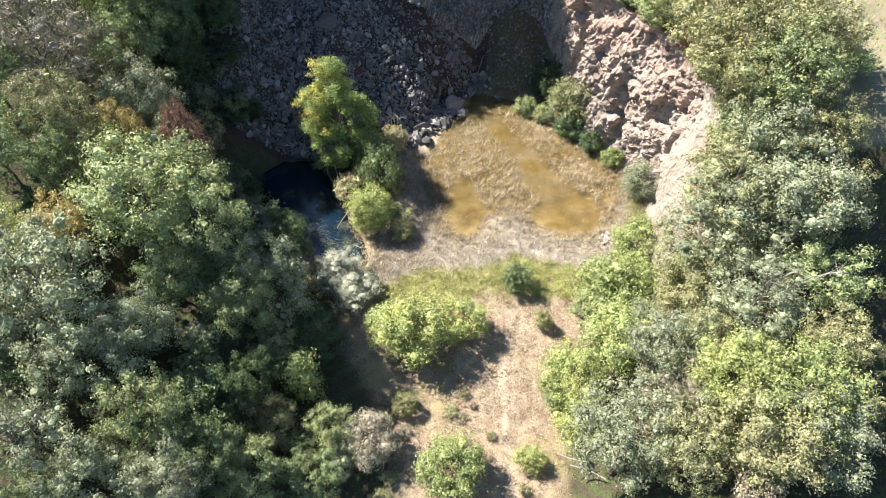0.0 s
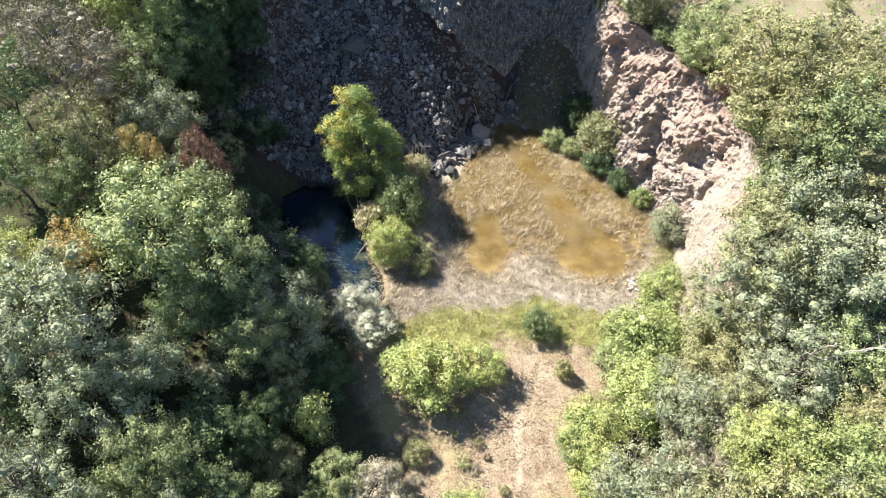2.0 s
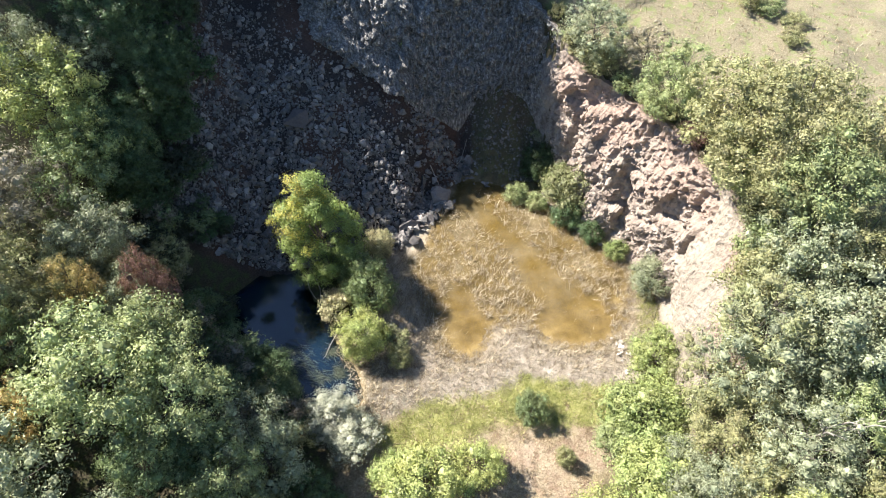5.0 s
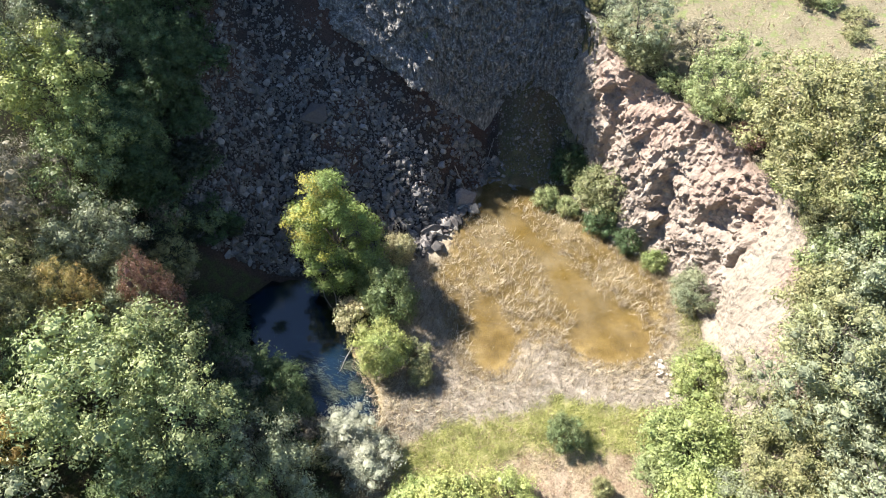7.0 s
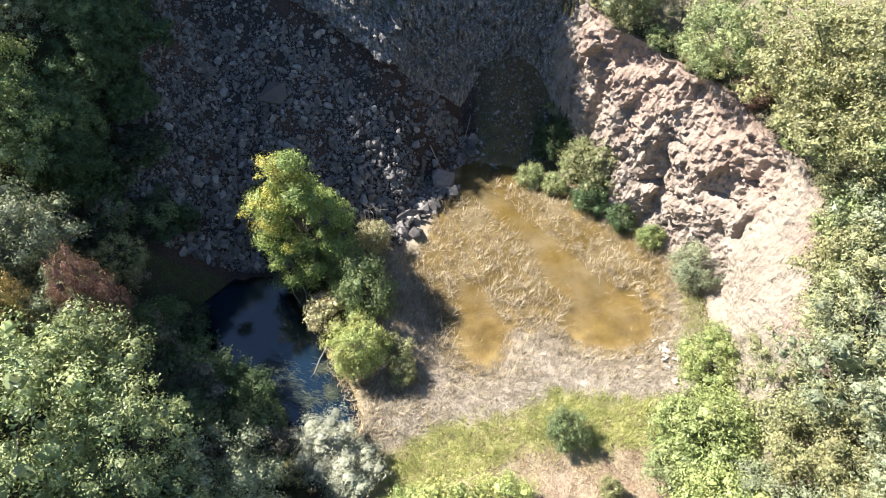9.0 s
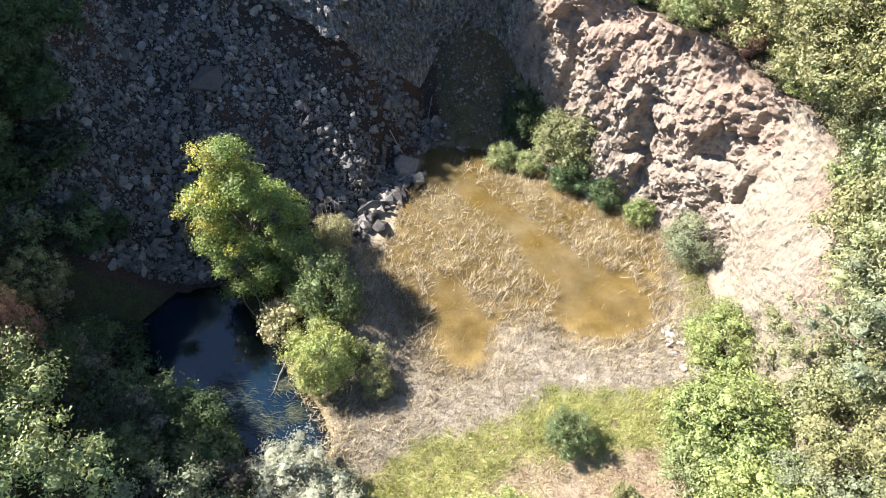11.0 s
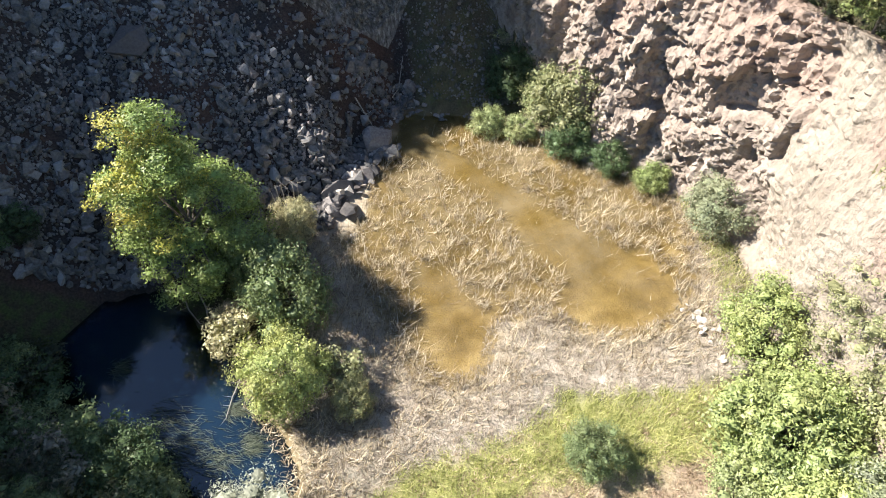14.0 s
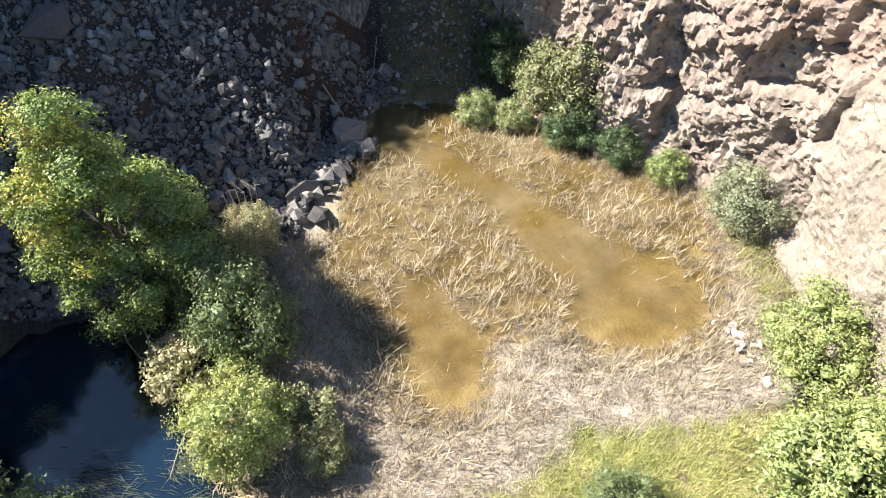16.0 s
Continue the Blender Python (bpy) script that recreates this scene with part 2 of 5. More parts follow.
POND = [(-4.2, 58.6), (-2.6, 53.0), (-1.4, 48.0), (1.0, 46.0), (3.6, 46.6), (5.2, 49.8), (8.0, 50.0), (9.2, 48.2), (12.5, 46.8), (16.2, 47.6), (18.6, 50.5),
        (20.2, 55.0), (20.3, 58.0), (18.4, 60.2), (15.4, 62.4), (14.0, 65.2), (11.2, 68.6), (7.2, 70.6), (2.8, 72.0), (1.4, 68.5), (-0.6, 66.0), (-1.8, 61.5)]
POOL = [(-25.5, 58.4), (-22.0, 57.7), (-17.8, 57.5), (-14.6, 57.2), (-12.2, 52.6), (-9.6, 48.0), (-7.8, 44.6), (-7.6, 42.4), (-11.0, 41.2), (-14.4, 43.8), (-17.4, 47.2), (-20.2, 50.4), (-21.8, 53.6), (-24.8, 55.4)]
GREEN = [(-6.4, 39.6), (-2.0, 42.0), (2.0, 42.4), (5.6, 43.2), (7.2, 44.2), (11.0, 43.6), (16.6, 42.8), (17.0, 40.0), (12.0, 39.6), (8.6, 39.8), (4.4, 40.2), (0.0, 38.4), (-5.2, 36.4)]
CLEARING = [(-6.0, 40.0), (2.0, 43.0), (16.0, 43.0), (16.0, 37.5), (12.5, 34.5), (11.0, 31.0), (11.5, 26.0), (10.5, 18.0), (7.0, 10.0), (1.0, 12.0), (-2.0, 20.0), (-4.5, 28.0), (-8.0, 33.0), (-9.0, 38.0)]
MUD_WEST = [(-9.2, 46.5), (-7.5, 49.5), (-6.5, 53.5), (-5.4, 57.0), (-3.0, 57.0), (-2.0, 50.0), (0.5, 46.0), (-0.8, 42.6), (-5.6, 40.6), (-8.4, 41.8)]
TRACK = [(7.4, 41.0), (6.5, 34.5), (5.9, 30.9), (6.3, 25.8), (6.9, 22.5), (7.0, 12.0)]
RIM = [(21.5, 34.0, 5.5), (22.5, 38.0, 6.5), (23.2, 42.0, 8.5), (23.6, 46.0, 11.5), (24.3, 49.8, 15.0), (23.7, 53.0, 15.2), (23.2, 57.0, 14.6), (21.6, 60.5, 15.4), (18.6, 64.2, 15.6),
       (16.2, 67.6, 15.8), (13.0, 72.0, 16.5), (11.2, 75.6, 18.0), (9.6, 78.4, 19.0), (7.5, 79.4, 20.0), (4.0, 80.2, 21.5), (1.5, 80.6, 22.3), (-1.5, 80.8, 22.8), (-4.0, 81.0, 23.2),
       (-7.5, 81.6, 23.8), (-10.0, 82.2, 24.3), (-13.0, 83.6, 25.0), (-16.0, 85.0, 26.0)]
FOOT = [(17.8, 35.0, 0.3), (18.6, 38.5, 0.3), (19.6, 42.0, 0.2), (20.2, 46.0, 0.2), (21.4, 49.5, 0.1), (21.5, 53.0, 0.0), (20.6, 57.0, 0.0), (18.6, 60.6, 0.0), (15.8, 63.4, 0.1),
        (14.2, 66.8, 0.2), (13.7, 70.6, 0.8), (13.0, 74.0, 2.4), (10.6, 77.2, 7.0), (8.5, 77.9, 8.3), (4.0, 77.4, 5.4), (1.2, 76.3, 4.3), (-1.2, 75.4, 6.6), (-3.6, 74.5, 9.5),
        (-7.1, 75.2, 11.7), (-9.9, 76.1, 13.4), (-12.7, 77.1, 15.0), (-15.0, 79.9, 17.1)]


def rim_side(x, y):
    """Metres beyond the cliff's rim (negative in the pit), and the rim's height at the nearest place."""
    poly = [(p[0], p[1]) for p in RIM] + [(-30.0, 400.0), (400.0, 400.0), (400.0, 34.0)]
    d = inside_distance(poly, x, y)
    best, zr = np.full(np.shape(x), 1e9), np.zeros(np.shape(x))
    for a, b in zip(RIM[:-1], RIM[1:]):
        dx, dy = b[0] - a[0], b[1] - a[1]
        t = np.clip(((x - a[0]) * dx + (y - a[1]) * dy) / (dx * dx + dy * dy), 0, 1)
        e = np.hypot(x - a[0] - t * dx, y - a[1] - t * dy)
        zr = np.where(e < best, a[2] + t * (b[2] - a[2]), zr)
        best = np.minimum(best, e)
    return d, zr


def pit_floor(x, y):
    z = np.interp(y, [0, 20, 28, 36, 42, 46], [-3.0, -2.2, -1.7, -0.6, 0.15, 0.2]) + 0.12 * wave(x, y, 5.0, 3) + 0.05 * wave(x, y, 1.4, 4)
    pond, pool = inside_distance(POND, x, y), inside_distance(POOL, x, y) + 0.45 * wave(x, y, 3.2, 6) + 0.2 * wave(x, y, 1.0, 7)
    z = np.where(pond > -2.5, np.minimum(z, -0.10 * np.clip(pond + 1.2, -9, 5) + 0.14 + 0.04 * wave(x, y, 2.0, 5)), z)
    z = np.where(pond > 0, np.maximum(z - 0.3 * smooth(52, 64, y) * smooth(0, 3, pond), -0.8), z)
    z = np.where(pool > -1.5, np.minimum(z, 0.35 - 0.55 * np.clip(pool + 0.5, 0, 4)), z)
    # the bank between pool and pond
    bank = [(-11.0, 58.5), (-5.0, 60.0), (-4.4, 55.0), (-2.6, 49.0), (-4.5, 46.0), (-7.5, 48.0), (-9.5, 52.0)]
    return np.where(inside_distance(bank, x, y) > -1, np.maximum(z, 0.35 + 0.25 * np.clip(inside_distance(bank, x, y), -1, 1.2)), z)


def scree_height(x, y):
    toe = along([(-40, 58.2), (-20, 58.0), (-13, 58.4), (-8, 60.0), (-4, 61.6), (-1.5, 66.0), (1.5, 70.0), (3.0, 72.5), (14, 73)], x)
    d = y - toe
    z = 0.22 * np.clip(d, -9, 3) + 0.88 * np.clip(d - 2.2, 0, 18) + 0.5 * np.clip(d - 20.2, 0, 40)
    z = z + np.where(d > 0, 0.30 * wave(x, y, 6.0, 8) + 0.12 * wave(x, y, 2.2, 9), 0)
    # the low slope in the shaded corner
    corner = 1.2 * (y - 70.7) - 0.3 * np.abs(x - 7.6) - 1.0 * np.clip(5.5 - x, 0, 20) + 0.2 * wave(x, y, 2.4, 17)
    z = np.where(x > 3.5, np.minimum(z, 1.3 * (4.5 - x) + z), z)
    return np.where(x > -1.0, np.maximum(z, corner), z)


def land(x, y):
    """Height of the ground."""
    x, y = np.asarray(x, float), np.asarray(y, float)
    z = pit_floor(x, y)
    west = along([(-200, -15), (25, -13.5), (36, -13.5), (44, -17.0), (50, -22.4), (55, -26.6), (58, -27.2), (66, -26.0), (80, -26), (120, -26)], y)
    d = west - x + 0.7 * wave(x, y, 9.0, 11)
    cap = along([(0, 2.5), (28, 5.0), (40, 8.5), (50, 11.0), (60, 12.0), (80, 16.0)], y)
    hw = np.minimum(1.25 * np.clip(d, 0, 99), cap) + 0.28 * np.clip(d - 8, 0, 60) + 0.5 * wave(x, y, 7.0, 12) * smooth(0, 4, d)
    z = np.where(d > 0, np.maximum(z, hw - 0.2), z)
    sc = scree_height(x, y)
    z = np.where((y > 56) & (x < 14), np.maximum(z, np.minimum(sc, 27 + 0.03 * y)), z)
    # the tall north-western hill, raised out of view to shade the pit
    hill = np.minimum(60 - 1.41 * np.hypot((x + 52) * 0.9, (y - 98) * 0.75), 27 + 1.5 * wave(x, y, 15.0, 16))
    hill = np.maximum(hill, (np.minimum(10 + 1.6 * (-30 - x), 22) + 9) * smooth(66, 73, y) - 9)
    z = np.maximum(z, np.where((x < 5) & (y > 45), hill, -9))
    # the eastern slope south of the cliff
    de = x - along([(0, 12.0), (20, 12.5), (26, 13.0), (32, 14.5), (38, 17.5), (41, 19.5), (200, 19.5)], y)
    he = np.minimum(0.62 * np.clip(de, 0, 99), 6.5) + 0.22 * np.clip(de - 9, 0, 60) + 0.4 * wave(x, y, 7.0, 13) * smooth(0, 4, de)
    z = np.where((de > 0) & (y < 48), np.maximum(z, he - 1.2 * smooth(40, 20, y)), z)
    d, zr = rim_side(x, y)
    d = d - 1.0
    top = np.minimum(zr + 0.42 * np.clip(d, 0, 9), zr + 2.0 + 0.12 * d) + 0.4 * wave(x, y, 8.0, 14) * smooth(0, 3, d)
    fade = smooth(34, 41, y)
    z = np.where((d > 0) & (y > 34), z + (np.maximum(top, z) - z) * fade, z)
    far = np.hypot(x, y - 40)
    return z + 0.06 * np.clip(far - 90, 0, 900) * (0.6 + 0.4 * wave(x, y, 300.0, 15))


def spread(lo, hi, step, out, growth=1.22):
    """Grid lines: even in the middle, wider and wider outwards."""
    mid = list(np.arange(lo, hi + step / 2, step))
    a, b, s = [mid[0]], [mid[-1]], step
    while b[-1] < out:
        s *= growth
        a.append(a[-1] - s)
        b.append(b[-1] + s)
    return np.array(a[:0:-1] + mid + b[1:])


def mesh_from(name, verts, faces, material, flat=True):
    me = bpy.data.meshes.new(name)
    verts, faces = np.asarray(verts, np.float32), np.asarray(faces, np.int32)
    n, k = faces.shape
    me.vertices.add(len(verts))
    me.vertices.foreach_set("co", verts.ravel())
    me.loops.add(n * k)
    me.loops.foreach_set("vertex_index", faces.ravel())
    me.polygons.add(n)
    me.polygons.foreach_set("loop_start", np.arange(0, n * k, k, dtype=np.int32))
    me.update(calc_edges=True)
    me.polygons.foreach_set("use_smooth", np.full(n, not flat))
    me.materials.append(material)
    return me


def grid_faces(nu, nv):
    i = np.arange(nu * nv).reshape(nv, nu)
    return np.stack([i[:-1, :-1], i[:-1, 1:], i[1:, 1:], i[1:, :-1]], -1).reshape(-1, 4)


def set_mask(me, name, values):
    me.attributes.new(name, "FLOAT", "POINT").data.foreach_set("value", np.asarray(values, np.float32).ravel())


TALUS = [(2.2, 72.8), (8.0, 71.2), (13.4, 70.2), (13.2, 75.0), (8.0, 79.5), (2.4, 77.6)]


def build_ground():
    gx, gy = np.meshgrid(spread(-46, 46, 0.45, 1400), spread(-8, 98, 0.45, 1400))
    gz = land(gx, gy)
    me = mesh_from("ground", np.stack([gx, gy, gz], -1).reshape(-1, 3), grid_faces(gx.shape[1], gx.shape[0]), GROUND, flat=False)
    rag = 0.8 * wave(gx, gy, 3.0, 21) + 0.4 * wave(gx, gy, 1.1, 22)
    pond, pool = inside_distance(POND, gx, gy), inside_distance(POOL, gx, gy)
    set_mask(me, "wet", np.maximum(smooth(-2.2, 2.4, pond + 1.1 * rag), smooth(-1.6, 0.4, pool + 0.5 * rag) * (gx > -10.5) * (gy < 49)) * smooth(0.35, 0.1, gz))
    south = smooth(-4.6, -3.0, pond + rag) * smooth(55, 52, gy) * (gx > -9) * (gx < 20)
    south = np.maximum(south, 0.6 * smooth(-0.6, 0.6, inside_distance(MUD_WEST, gx, gy) + 0.6 * rag))
    set_mask(me, "mud", np.maximum(south, smooth(-2.2, -0.8, pond + 0.5 * rag) * (gy < 66)))
    set_mask(me, "dry", smooth(-1.5, 0.8, inside_distance(CLEARING, gx, gy) + rag))
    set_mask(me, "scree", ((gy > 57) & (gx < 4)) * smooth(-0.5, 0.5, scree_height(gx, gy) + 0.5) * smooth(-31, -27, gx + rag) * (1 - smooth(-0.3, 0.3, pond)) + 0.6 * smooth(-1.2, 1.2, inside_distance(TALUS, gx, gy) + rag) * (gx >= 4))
    d, _ = rim_side(gx, gy)
    set_mask(me, "meadow", np.maximum(smooth(1.0, 4.0, d) * (gy > 45), 0.3 * smooth(-1.2, 1.2, inside_distance(TALUS, gx, gy) + rag)))
    talus = smooth(-0.5, 0.8, inside_distance(TALUS, gx, gy)) * smooth(-0.7, 0.5, rag + 0.45 - 0.25 * (gy - 73))
    set_mask(me, "green", np.maximum(smooth(-0.6, 0.8, inside_distance(GREEN, gx, gy) + 0.8 * rag), 0.35 * talus))
    t = np.abs(gx - np.interp(gy, [p[1] for p in TRACK[::-1]], [p[0] for p in TRACK[::-1]]))
    set_mask(me, "track", 0.45 * smooth(0.42, 0.12, t + 0.12 * rag) * smooth(42, 40, gy) * smooth(9, 12, gy))
    return tagged(new("ground", me), "quarry floor of dry grass, mud and bare earth", "ground", kind="structure")


def build_cliff(name, first, last, step, label):
    """A rough rock face between the foot and the rim."""
    foot, rim = np.array(FOOT[first:last + 1]), np.array(RIM[first:last + 1])
    length = np.concatenate([[0], np.cumsum(np.linalg.norm(np.diff((foot + rim) / 2, axis=0), axis=1))])
    s = np.arange(0, length[-1] + step, step)
    f = np.stack([np.interp(s, length, foot[:, k]) for k in range(3)], -1)
    r = np.stack([np.interp(s, length, rim[:, k]) for k in range(3)], -1)
    kernel = np.hanning(int(1.8 / step) | 1)
    kernel /= kernel.sum()
    for a in (f, r):
        for k in range(3):
            a[:, k] = np.convolve(np.pad(a[:, k], len(kernel) // 2, mode="edge"), kernel, "valid")
    tangent = np.gradient((f + r) / 2, axis=0)
    out = np.stack([-tangent[:, 1], tangent[:, 0], np.zeros(len(s))], -1)
    out /= np.linalg.norm(out, axis=1)[:, None]
    rows = int(19 / step)
    verts, push, rough, pale, red, dark = [], [], [], [], [], []
    for j in range(-3, rows + 9):
        v = j / rows
        u = min(max(v, 0), 1)
        hor = 0.55 * u + 0.45 * u ** 3
        for i in range(len(s)):
            p = f[i] + (r[i] - f[i]) * np.array((hor, hor, u))
            if v < 0:
                p = p + np.array((0, 0, j * 0.9)) + out[i] * 0.1
            if v > 1:
                p = p - out[i] * (v - 1) * 22 + np.array((0, 0, -0.25 * (v - 1) * 22))
            q = Vector((p[0] * 0.9, p[1] * 0.9, p[2] * 0.75))
            w = q + noise.noise_vector(q * 0.45) * 0.55
            dist, pts = noise.voronoi(w * 0.52)
            half = Vector((0.5, 0.5, 0.5))
            block = (w * 0.52 - pts[0]).dot(noise.cell_vector(pts[0] * 13.7) - half)
            crack = min((dist[1] - dist[0]) / 0.1, 1.0)
            step_out = noise.cell(pts[0] * 7.3)
            dist2, pts2 = noise.voronoi(w * 1.7 + Vector((5, 1, 2)))
            small = (w * 1.7 + Vector((5, 1, 2)) - pts2[0]).dot(noise.cell_vector(pts2[0] * 9.1) - half)
            dist3, pts3 = noise.voronoi(w * 2.7 + Vector((1, 7, 4)))
            tiny = (w * 2.7 + Vector((1, 7, 4)) - pts3[0]).dot(noise.cell_vector(pts3[0] * 11.3) - half)
            big = noise.noise(q * 0.17)
            ribs = 1 - abs(noise.noise(Vector((q.x * 0.28, q.y * 0.28, q.z * 0.11)) + Vector((9, 3, 1))))
            n2 = noise.noise(q * 0.35)
            calm = 1 - 0.85 * smooth(54.5, 51.0, p[1] + 3 * n2) * (p[0] > 15)
            amount = smooth(0.0, 0.08, v) * smooth(1.12, 0.9, v)
            off = amount * (1.1 * big + 1.1 * (ribs - 0.75) + calm * (1.15 * block + 0.55 * (step_out - 0.5) - 0.45 * (1 - crack) + 0.2 * small))
            shade = smooth(12.0, 10.0, p[0])
            bed = (0.62 * p[0] + 0.78 * p[2] + 0.9 * n2) / 1.5
            layer = (bed % 1.0) * smooth(0.0, 0.12, bed % 1.0) - 0.5
            off += shade * amount * 0.55 * layer
            off *= 1 - 0.65 * smooth(68.5, 72.0, p[1]) * smooth(-3.5, -0.5, p[0]) * smooth(0.75, 0.35, v)
            lip = smooth(0.02, 0.08, v) * smooth(0.24, 0.19, v + 0.1 * n2) * smooth(-1.5, -3.5, p[0]) * smooth(-13.0, -10.0, p[0])
            off += 1.1 * lip
            rough.append(amount * (1 + 0.8 * shade) * (0.35 + 0.65 * calm) * (0.55 * small + 0.48 * tiny + 0.2 * noise.fractal(q * 1.9, 0.45, 2.1, 5)))
            push.append(off)
            verts.append(p)
            pale.append(smooth(55.5, 51.0, p[1] + 3 * n2) * smooth(1.0, 0.75, v + 0.3 * n2) * smooth(35, 40, p[1]) * (p[0] > 15))
            red.append(0.5 * smooth(0.55, 0.85, v + 0.35 * n2) * (p[0] > 13))
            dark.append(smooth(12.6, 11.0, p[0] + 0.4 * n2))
    push = np.pad(np.array(push).reshape(-1, len(s)), 1, mode="edge")
    push = (push[:-2] + 2 * push[1:-1] + push[2:]) / 4
    push = (push[:, :-2] + 2 * push[:, 1:-1] + push[:, 2:]) / 4
    verts = np.array(verts) + np.tile(out, (len(push), 1)) * (push.reshape(-1, 1) + np.array(rough).reshape(-1, 1))
    me = mesh_from(name, verts, grid_faces(len(s), rows + 12), ROCK)
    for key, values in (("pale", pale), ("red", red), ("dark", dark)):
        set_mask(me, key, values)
    return tagged(new(name, me), label, "cliff", kind="structure")


ground = build_ground()
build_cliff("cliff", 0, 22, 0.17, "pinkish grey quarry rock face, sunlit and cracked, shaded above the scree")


def water_sheet(name, box, z, material, label):
    """Level water over the ground, its turbidity growing with its depth."""
    gx, gy = np.meshgrid(np.arange(box[0], box[1], 0.5), np.arange(box[2], box[3], 0.5))
    me = mesh_from(name, np.stack([gx, gy, np.full(gx.shape, z)], -1).reshape(-1, 3), grid_faces(gx.shape[1], gx.shape[0]), material, flat=False)
    set_mask(me, "depth", np.clip((z - land(gx, gy)) / 0.5, 0, 1))
    return tagged(new(name, me), label, "water", kind="structure")


water_sheet("water_pond", (-6.0, 21.6, 44.6, 73.2), 0.0, POND_WATER, "shallow brown murky pond water full of dead reeds")
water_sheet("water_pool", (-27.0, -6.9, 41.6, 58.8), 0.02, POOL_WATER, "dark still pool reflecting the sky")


# ---- plants ----
def part(name, me, parent, label=""):
    ob = new(name, me)
    ob.parent = parent
    if label:
        ob["label"] = label
    return ob


def leaf_quads(rng, at, normal, size, narrow=0.55):
    """Pointed leaves at the places given, facing along the normals."""
    n = len(at)
    normal = normal / np.linalg.norm(normal, axis=1)[:, None]
    side = np.cross(normal, rng.normal(size=(n, 3)))
    side /= np.linalg.norm(side, axis=1)[:, None] + 1e-9
    fore = np.cross(normal, side)
    length = (size * rng.uniform(0.6, 1.35, n))[:, None]
    wide = side * length * narrow * 0.5
    v = np.stack([at - fore * length * 0.4 - wide, at - fore * length * 0.4 + wide, at + fore * length * 0.6 + normal * length * 0.1], 1)
    return v.reshape(-1, 3), np.arange(3 * n).reshape(n, 3)


def ico_ball():
    """A coarse ball, as arrays."""
    bm = bmesh.new()
    bmesh.ops.create_icosphere(bm, subdivisions=1, radius=1)
    bm.verts.index_update()
    out = np.array([v.co for v in bm.verts]), np.array([[v.index for v in f.verts] for f in bm.faces])
    bm.free()
    return out


BALL_V, BALL_F = ico_ball()


def crown_mesh(name, seed, radii, centre, lobes, leaves, size, lobe_size=0.34, narrow=0.55, droop=0.0, rag=0.38, top_heavy=0.0, jitter=0.58, core=0.42):
    """A crown of many leaves, gathered in uneven lobes round dense ragged clumps of inner foliage."""
    rng = np.random.RandomState(seed)
    radii, centre = np.array(radii, float), np.array(centre, float)
    k = np.arange(lobes) + 0.5
    phi, th = np.arccos(1 - 1.75 * k / lobes), np.pi * (1 + 5 ** 0.5) * k
    d = np.stack([np.cos(th) * np.sin(phi), np.sin(th) * np.sin(phi), np.cos(phi)], -1)
    d += rng.normal(size=d.shape) * 0.16
    d /= np.linalg.norm(d, axis=1)[:, None]
    taper = 1 - top_heavy * np.clip(d[:, 2:3], 0, 1)
    c = d * rng.uniform(0.55, 1.0 + rag, (lobes, 1)) * (1 - lobe_size * 0.55) * radii * np.concatenate([taper, taper, np.ones_like(taper)], 1) + centre
    rl = lobe_size * radii.mean() * rng.uniform(0.5, 1.35, lobes)
    share = rl ** 2 / (rl ** 2).sum()
    which = rng.choice(lobes, leaves, p=share)
    e = rng.normal(size=(leaves, 3)) + d[which] * 0.55 + np.array((0, 0, 0.25))
    e /= np.linalg.norm(e, axis=1)[:, None]
    # twigs: leaves gather in small tufts on each lobe
    tuft = rng.normal(size=(lobes * 16, 3))
    tuft /= np.linalg.norm(tuft, axis=1)[:, None]
    near = tuft[which * 16 + rng.randint(0, 16, leaves)]
    near = np.where(((near * e).sum(1) < 0)[:, None], -near, near)
    e = e * 0.5 + near * 0.62
    e /= np.linalg.norm(e, axis=1)[:, None]
    reach = np.where(rng.rand(leaves) < 0.3, rng.uniform(0.95, 1.4, leaves), rng.uniform(0.55, 1.05, leaves))
    at = c[which] + e * (rl[which] * reach)[:, None] * np.array((1, 1, 0.85))
    at[:, 2] -= droop * np.abs(rng.normal(size=leaves)) * rl[which]
    v, f = leaf_quads(rng, at, e * 0.85 + rng.normal(size=e.shape) * jitter + np.array((-0.05, 0.02, 0.25)), np.full(leaves, size), narrow)
    if not core:
        return mesh_from(name, v, f, LEAVES), c
    lumps = BALL_V[None] * (core * rl[:, None] * (1 + 0.14 * rng.normal(size=(lobes, len(BALL_V)))))[..., None] * np.array((1, 1, 0.82)) + c[:, None]
    tris = BALL_F[None] + (np.arange(lobes) * len(BALL_V))[:, None, None] + len(v)
    return mesh_from(name, np.concatenate([v, lumps.reshape(-1, 3)]), np.concatenate([f, tris.reshape(-1, 3)]), LEAVES), c


def tube(bm, a, b, ra, rb, sides=7):
    a, b = Vector(a), Vector(b)
    turn = (b - a).to_track_quat("Z", "Y").to_matrix()
    rings = []
    for p, r in ((a, ra), (b, rb)):
        rings.append([bm.verts.new(p + turn @ Vector((r * math.cos(6.283 * k / sides), r * math.sin(6.283 * k / sides), 0))) for k in range(sides)])
    for k in range(sides):
        bm.faces.new((rings[0][k], rings[0][(k + 1) % sides], rings[1][(k + 1) % sides], rings[1][k]))
    bm.faces.new(rings[1])


def bark_object(name, bm, material):
    me = bpy.data.meshes.new(name)
    bm.to_mesh(me)
    bm.free()
    me.materials.append(material)
    return me


